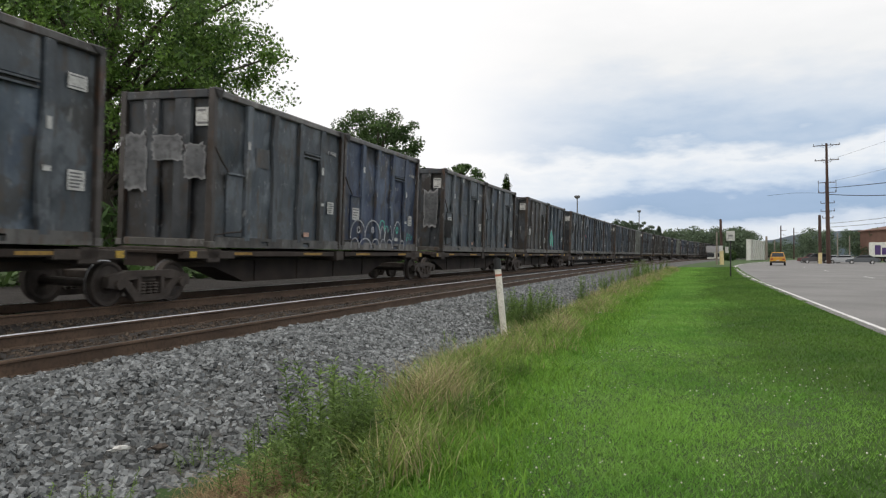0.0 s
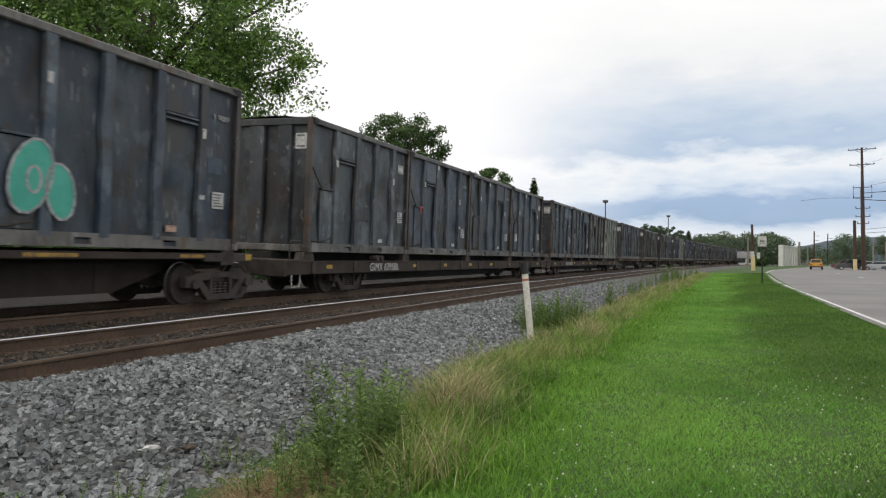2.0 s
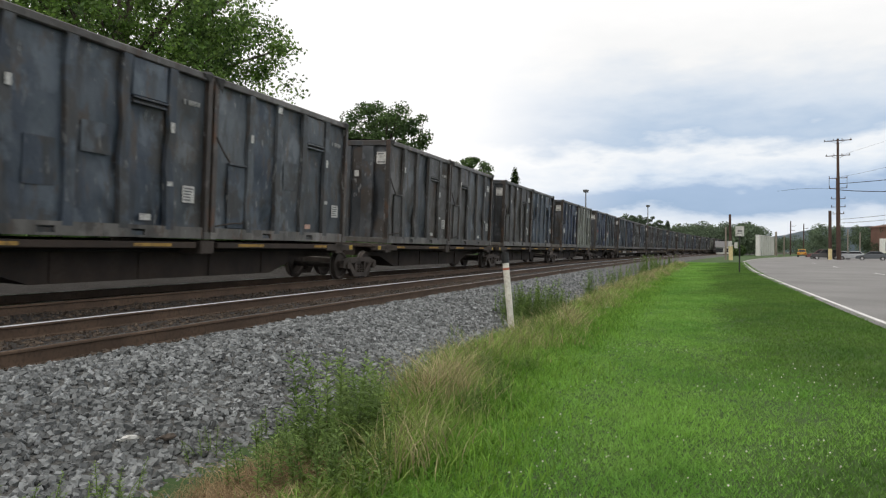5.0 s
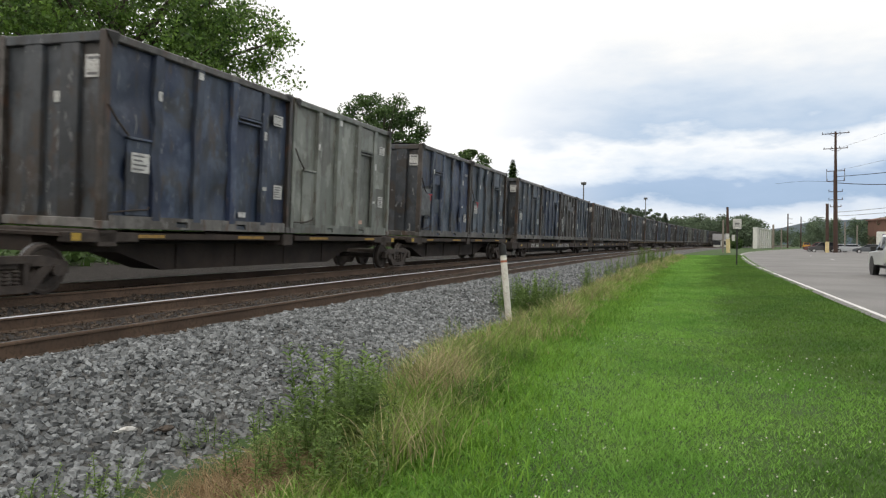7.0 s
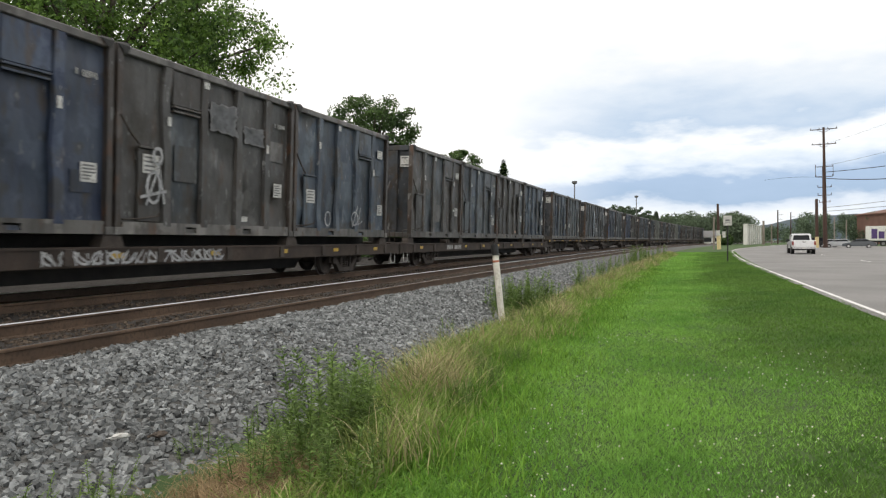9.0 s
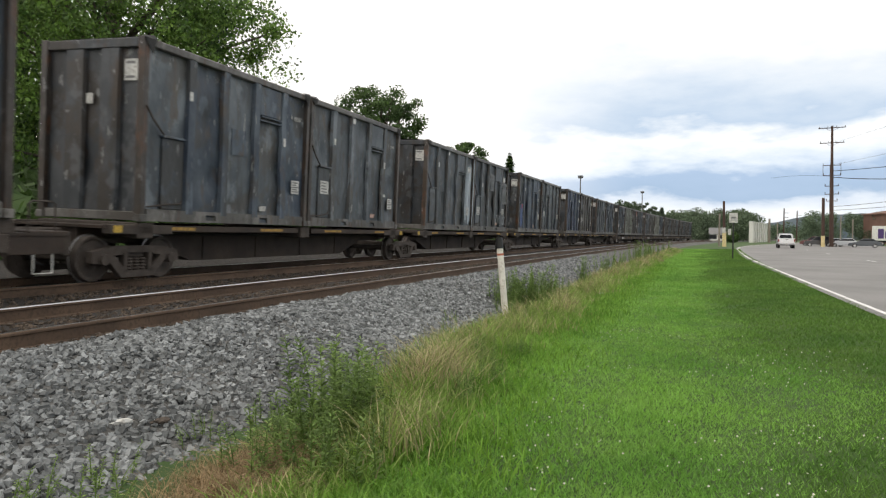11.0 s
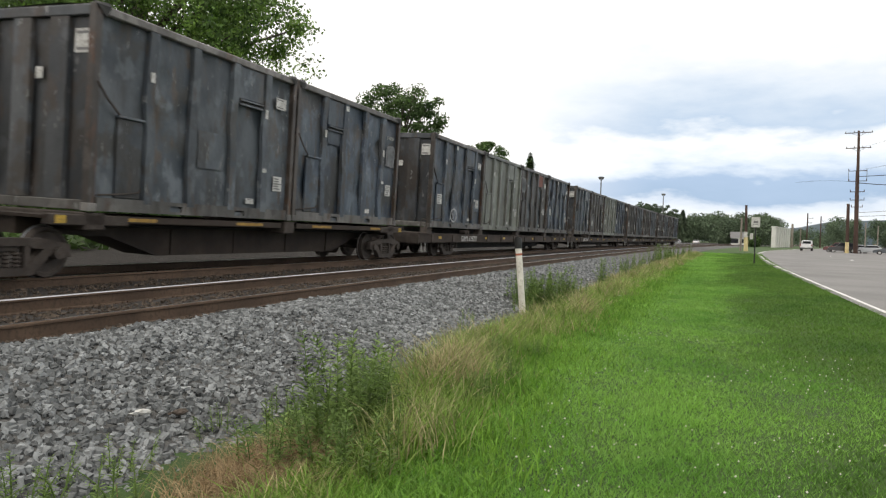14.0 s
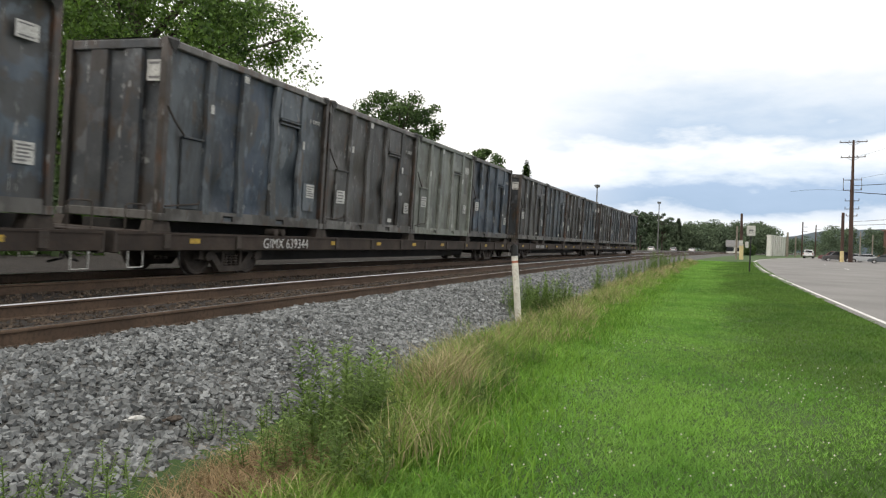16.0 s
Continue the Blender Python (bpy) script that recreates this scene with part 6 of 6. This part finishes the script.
def hedge(x, y, r, h):
    root = thing("dark_bush", pose(x, y, 0.05), "round dark green bush beside the white building", "bush")
    nr = np.random.default_rng(3)
    n = 900
    d = nr.normal(size=(n, 3))
    d /= np.linalg.norm(d, axis=1)[:, None]
    p = d * np.array((r, r, h * 0.55)) * (nr.random(n)[:, None] ** 0.3) + np.array((0, 0, h * 0.5))
    u, w = nr.normal(size=(n, 3)) * 0.22, nr.normal(size=(n, 3)) * 0.18
    q = np.stack([p - u, p + w, p + u, p - w], 1)
    me = bpy.data.meshes.new("leaves")
    me.from_pydata(q.reshape(-1, 3).tolist(), [], np.arange(n * 4).reshape(n, 4).tolist())
    me.materials.append(M_LEAF_DARK)
    part("leaves", me, None, root)
    part("stem", tube(bmesh.new(), [(0, 0, -0.2), (0, 0, h * 0.6)], 0.1, 6), M_BARK, root)


hedge(78.0, 197.0, 1.7, 3.0)


# ---- vehicles ----
def wheel_of(root, x, y, r, w, rim):
    t = part("wheel", tube(bmesh.new(), [(-w / 2, 0, 0), (w / 2, 0, 0)], r, 18), M_TYRE, root)
    t.matrix_local = pose(x, y, r)
    bm = tube(bmesh.new(), [(-w / 2 - 0.008, 0, 0), (w / 2 + 0.008, 0, 0)], r * 0.62, 12)
    part("rim", bm, rim, t)


def tapered(bm, poly, w_low, w_high, z_split, z_top, mi=0):
    """Side outline given a width that narrows upward, bevel-like."""
    def half(z):
        k = min(1, max(0, (z - z_split) / max(0.01, z_top - z_split)))
        return w_low + (w_high - w_low) * k
    a = [bm.verts.new((-half(z), y, z)) for y, z in poly]
    c = [bm.verts.new((half(z), y, z)) for y, z in poly]
    n = len(poly)
    fs = [bm.faces.new(a[::-1]), bm.faces.new(c)] + [bm.faces.new((a[i], a[(i + 1) % n], c[(i + 1) % n], c[i])) for i in range(n)]
    for f in fs:
        f.material_index = mi
    bmesh.ops.recalc_face_normals(bm, faces=fs)
    es = list({e for f in fs[2:] for e in f.edges})
    bmesh.ops.bevel(bm, geom=es, offset=0.03, segments=1, affect="EDGES")
    return bm


def car(name, m, paint_m, label, kind_="sedan", category="car", group=""):
    root = thing(name, m, label, category, group)
    if kind_ == "sedan":
        low, ln, wd, h = 0.28, 2.3, 0.89, 1.45
        body = [(-ln, 0.35), (-ln, 0.80), (-ln + 0.25, 0.98), (-1.45, 1.02), (1.0, 0.95), (ln - 0.2, 0.75), (ln, 0.60), (ln, 0.30)]
        cab = [(-1.75, 0.98), (-1.05, h), (0.25, h), (1.15, 0.94)]
    else:
        low, ln, wd, h = 0.32, 2.25, 0.93, 1.72
        body = [(-ln, 0.40), (-ln, 1.05), (1.1, 1.05), (ln - 0.15, 0.95), (ln, 0.75), (ln, 0.36)]
        cab = [(-ln + 0.05, 1.05), (-ln + 0.35, h), (0.35, h), (1.15, 1.04)]
    part("body", tapered(bmesh.new(), body, wd, wd * 0.97, 0.6, 1.05), paint_m, root)
    part("cabin", tapered(bmesh.new(), cab, wd * 0.95, wd * 0.74, 0.98, h), paint_m, root)
    (a0, z0), (a1, z1), (b1, _), (b0, _) = cab
    for sx in (-1, 1):
        def gx(z):
            return sx * (wd * 0.95 + (wd * 0.74 - wd * 0.95) * (z - 0.98) / (h - 0.98) + 0.006)
        bm = bmesh.new()
        zl, zh = z0 + 0.08, h - 0.09
        k = (zl - z0) / (h - z0)
        k2 = (zh - z0) / (h - z0)
        v = [bm.verts.new((gx(z), y, z)) for y, z in ((a0 + (a1 - a0) * k + 0.12, zl), (b0 + (b1 - b0) * k - 0.12, zl), (b0 + (b1 - b0) * k2 - 0.08, zh), (a0 + (a1 - a0) * k2 + 0.08, zh))]
        bm.faces.new(v)
        bmesh.ops.solidify(bm, geom=list(bm.faces), thickness=0.004)
        part("side_window", bm, M_GLASS, root)
    for (ya, yb), nm in (((a0, a1), "rear_window"), ((b0, b1), "windscreen")):
        d = -1 if nm == "rear_window" else 1
        bm = bmesh.new()
        v = [bm.verts.new((sx * wd * w, y + d * 0.012, z + 0.008)) for sx, w, y, z in ((-1, 0.82, ya + (yb - ya) * 0.12, z0 + (h - z0) * 0.12), (1, 0.82, ya + (yb - ya) * 0.12, z0 + (h - z0) * 0.12), (1, 0.68, ya + (yb - ya) * 0.88, z0 + (h - z0) * 0.88), (-1, 0.68, ya + (yb - ya) * 0.88, z0 + (h - z0) * 0.88))]
        bm.faces.new(v)
        part(nm, bm, M_GLASS, root)
    for sx in (-1, 1):
        for y in (-1.35, 1.4):
            wheel_of(root, sx * (wd - 0.10), y, 0.33, 0.22, M_CHROME)
        part("tail_light", boxes((sx * 0.70 - 0.14, sx * 0.70 + 0.14, -ln - 0.012, -ln + 0.02, 0.72, 0.92), bevel=0.01), M_TAIL, root)
    part("bumper", boxes((-wd * 0.95, wd * 0.95, -ln - 0.06, -ln + 0.05, 0.36, 0.58), bevel=0.03), M_BLACK if kind_ != "sedan" else paint_m, root)
    part("plate", boxes((-0.16, 0.16, -ln - 0.07, -ln - 0.05, 0.62, 0.74)), M_WHITE, root)
    return root


def pickup(m, paint_m, label):
    root = thing("pickup_truck", m, label, "pickup truck")
    part("cab", tapered(bmesh.new(), [(-0.55, 0.98), (-0.42, 1.90), (0.75, 1.92), (1.45, 1.15), (1.45, 0.98)], 0.96, 0.76, 1.12, 1.92), paint_m, root)
    part("body", tapered(bmesh.new(), [(-0.55, 0.52), (-0.55, 1.14), (1.45, 1.16), (2.65, 1.10), (2.85, 0.95), (2.88, 0.50)], 1.0, 0.98, 0.8, 1.16), paint_m, root)
    for sx in (-1, 1):
        a, b = sorted((sx * 0.86, sx * 1.0))
        part("bed_side", boxes((a, b, -2.80, -0.57, 0.62, 1.28), bevel=0.03), paint_m, root)
        part("tail_light", boxes((sx * 0.92 - 0.075, sx * 0.92 + 0.075, -2.865, -2.79, 0.84, 1.18), bevel=0.015), M_TAIL, root)
        part("mirror", boxes((sx * 1.08 - 0.12, sx * 1.08 + 0.12, 1.10, 1.18, 1.16, 1.40), bevel=0.03), M_BLACK, root)
        bm = bmesh.new()
        v = [bm.verts.new(q) for q in ((sx * 0.955, -0.36, 1.20), (sx * 0.955, 1.28, 1.20), (sx * 0.80, 0.70, 1.82), (sx * 0.80, -0.34, 1.82))]
        bm.faces.new(v)
        bmesh.ops.solidify(bm, geom=list(bm.faces), thickness=0.005)
        part("side_window", bm, M_GLASS, root)
        part("door_pillar", boxes((min(sx * 0.87, sx * 0.93), max(sx * 0.87, sx * 0.93), 0.30, 0.38, 1.16, 1.84)), paint_m, root)
        for y in (-1.75, 1.95):
            wheel_of(root, sx * 0.86, y, 0.40, 0.27, M_CHROME)
            bm = tube(bmesh.new(), [(min(sx * 0.9, sx * 1.015), y, 0.42), (max(sx * 0.9, sx * 1.015), y, 0.42)], 0.50, 18)
            part("wheel_arch", bm, M_BLACK, root)
    part("tailgate", boxes((-0.84, 0.84, -2.84, -2.76, 0.66, 1.26), bevel=0.02), paint_m, root)
    part("tailgate_handle", boxes((-0.12, 0.12, -2.852, -2.84, 1.08, 1.15)), M_BLACK, root)
    part("bed_floor", boxes((-0.86, 0.86, -2.76, -0.57, 0.70, 0.74)), M_BLACK, root)
    part("bumper", boxes((-0.98, 0.98, -3.0, -2.84, 0.46, 0.66), bevel=0.03), M_CHROME, root)
    part("plate", boxes((-0.16, 0.16, -3.01, -2.99, 0.50, 0.64)), M_WHITE, root)
    part("underbody", boxes((-0.75, 0.75, -2.7, 2.7, 0.36, 0.62)), M_BLACK, root)
    bm = bmesh.new()
    v = [bm.verts.new(q) for q in ((-0.74, -0.535, 1.30), (0.74, -0.535, 1.30), (0.64, -0.462, 1.76), (-0.64, -0.462, 1.76))]
    bm.faces.new(v)
    bmesh.ops.solidify(bm, geom=list(bm.faces), thickness=0.005)
    part("rear_window", bm, M_GLASS, root)
    return root


def road_rows(times, lane):
    def off(s):
        return (curve_at(lane, s - 5) + curve_at(lane, s) + curve_at(lane, s + 5)) / 3
    rows = []
    for t, s in times:
        o = off(s)
        turn = math.degrees(math.atan2(off(s + 1) - off(s - 1), 2.0))
        rows.append((t, on_line(s, o, lift(s, o) + 0.035, 0, turn)))
    return rows


P_WHITE, P_YELLOW, P_GREY = body_paint("car_white", (0.72, 0.73, 0.74)), body_paint("car_yellow", (0.55, 0.27, 0.02)), body_paint("car_grey", (0.045, 0.055, 0.065))
P_DARK, P_SILVER, P_RED = body_paint("car_dark", (0.018, 0.017, 0.019)), body_paint("car_silver", (0.38, 0.40, 0.42)), body_paint("car_red", (0.10, 0.02, 0.018))
truck = pickup(pose(0, 0, 0), P_WHITE, "white crew-cab pickup truck driving away along the road")
yellow = car("yellow_car", pose(0, 0, 0), P_YELLOW, "orange-yellow boxy car driving away along the road", "suv")
ROAD_MOVERS = [
    (truck, road_rows([(0, -112), (1, -91), (2, -70), (3, -49), (4, -28), (5, -7), (5.5, 4), (6, 15), (6.5, 26.5), (7, 38), (7.5, 49.5), (8, 60), (8.5, 69.3),
                       (9, 77.7), (10, 93), (11, 107.5), (11.5, 114.5), (12.5, 129.3), (13.5, 144.8), (14.5, 161), (16, 184.5)],
                      [(-120, -18.3), (30, -18.4), (50, -18.7), (62, -18.9), (78, -18.95), (114, -18.95), (130, -19.3), (145, -20.0), (161, -20.9), (184, -22.2), (220, -24.5)])),
    (yellow, road_rows([(0, 106), (1, 121.5), (2, 137), (3, 152.5), (4, 168), (5, 184), (6, 200.5), (6.5, 209), (7.5, 227), (9, 253), (12, 300), (16, 350)],
                       [(90, -17.3), (106, -18.3), (168, -22.3), (209, -24.6), (228, -25.9), (260, -29), (350, -42)])),
]


def parked(name, x, y, turn, paint_m, label, kind_="sedan"):
    car(name, pose(x, y, 0.19, 0, 0, turn), paint_m, label, kind_, "car", "parked cars")


parked("parked_car", 65.5, 113.0, 62, P_GREY, "dark grey sedan parked beyond the road")
parked("parked_car", 65.4, 118.5, 60, P_SILVER, "silver sedan parked behind the grey one")
parked("parked_car", 66.2, 124.0, 60, P_SILVER, "silver sedan parked in the row")
parked("parked_car", 63.0, 122.0, 65, P_DARK, "black car parked beside the utility pole", "suv")
parked("parked_car", 66.0, 129.5, 60, P_RED, "dark red car parked in the row", "suv")
parked("parked_car", 68.5, 134.5, 60, P_DARK, "dark car parked in the row", "suv")


def trailer():
    root = thing("box_trailer", pose(84.6, 143.5, 0.2, 0, 0, 62), "white box trailer parked before the brick building", "trailer")
    part("box", boxes((-1.3, 1.3, -13.5, 0, 1.1, 3.95), bevel=0.04), M_WALL, root)
    part("chassis", boxes((-1.1, 1.1, -13.2, -0.3, 0.75, 1.1)), M_DARK, root)
    for y in (-1.6, -2.9):
        for sx in (-1, 1):
            wheel_of(root, sx * 1.05, y, 0.5, 0.35, M_PRINT)
    for y0, y1, z0, z1, m in ((-1.9, -0.9, 1.5, 3.4, M_PURPLE), (-3.1, -2.1, 1.5, 2.9, M_PURPLE), (-4.4, -3.3, 1.5, 3.4, M_PURPLE), (-5.8, -4.6, 1.5, 3.4, M_LOGO2), (-6.9, -6.0, 1.5, 2.9, M_LOGO2)):
        part("logo_block", boxes((-1.31, -1.30, y0, y1, z0, z1)), m, root)


trailer()

# cars on a far road beyond the track
for k, (x, y, p) in enumerate(((61.0, 208.0, P_SILVER), (67.5, 212.0, P_WHITE), (54.0, 205.0, P_WHITE))):
    car("far_car", pose(x, y, 0.2, 0, 0, -20), p, "pale car on the road beyond the track", "sedan", "car", "cars beyond the track")

# litter in the stones and grass
for s, o, z, m, lb in ((19.8, -7.46, 0.06, M_WHITE, "crumpled white paper litter lying in the grass"), (4.37, -5.65, 0.10, M_WHITE, "crumpled white litter lying on the ballast"), (4.62, -5.80, 0.13, M_TIE, "broken rusty-brown tie fragment lying on the ballast")):
    bm = bmesh.new()
    bmesh.ops.create_icosphere(bm, subdivisions=2, radius=1.0)
    rr = random.Random(int(s * 10))
    for v in bm.verts:
        v.co = Vector((v.co.x * 0.085, v.co.y * 0.035, v.co.z * 0.025)) * rr.uniform(0.6, 1.2)
    ob = part("litter", bm, m)
    p = along(s, o, z)
    ob.matrix_world = pose(p.x, p.y, max(z, bed_z(s, o) + 0.03 if o > -6.3 else z), 0, 0, 40)
    tagged(ob, lb, "litter")


# ---- what moves ----
TIMES = [k * 0.5 for k in range(33)]


def motions():
    where = {}
    for ob, s0, z in MOVERS:
        where[ob] = s0
        walk(ob, [(t, train_pose(s0 - travelled(t), z)) for t in TIMES])
    for ws, car, y, m in WHEELS:
        s0 = where[car] + y
        rows, turn = [(0.0, m)], 0.0
        for f in range(1, 16 * FPS):
            t = f / FPS
            s = s0 - travelled(t)
            if -4 < s < 34:
                ds = travelled(t) - travelled(t - 1 / FPS)
                turn += math.degrees(ds / 0.42) * 0.90
                rows.append((t, m @ pose(0, 0, 0, turn % 360)))
        rows.append((16.0, rows[-1][1]))
        if len(rows) > 2:
            walk(ws, rows)
    for ob, rows in ROAD_MOVERS:
        walk(ob, rows)


motions()
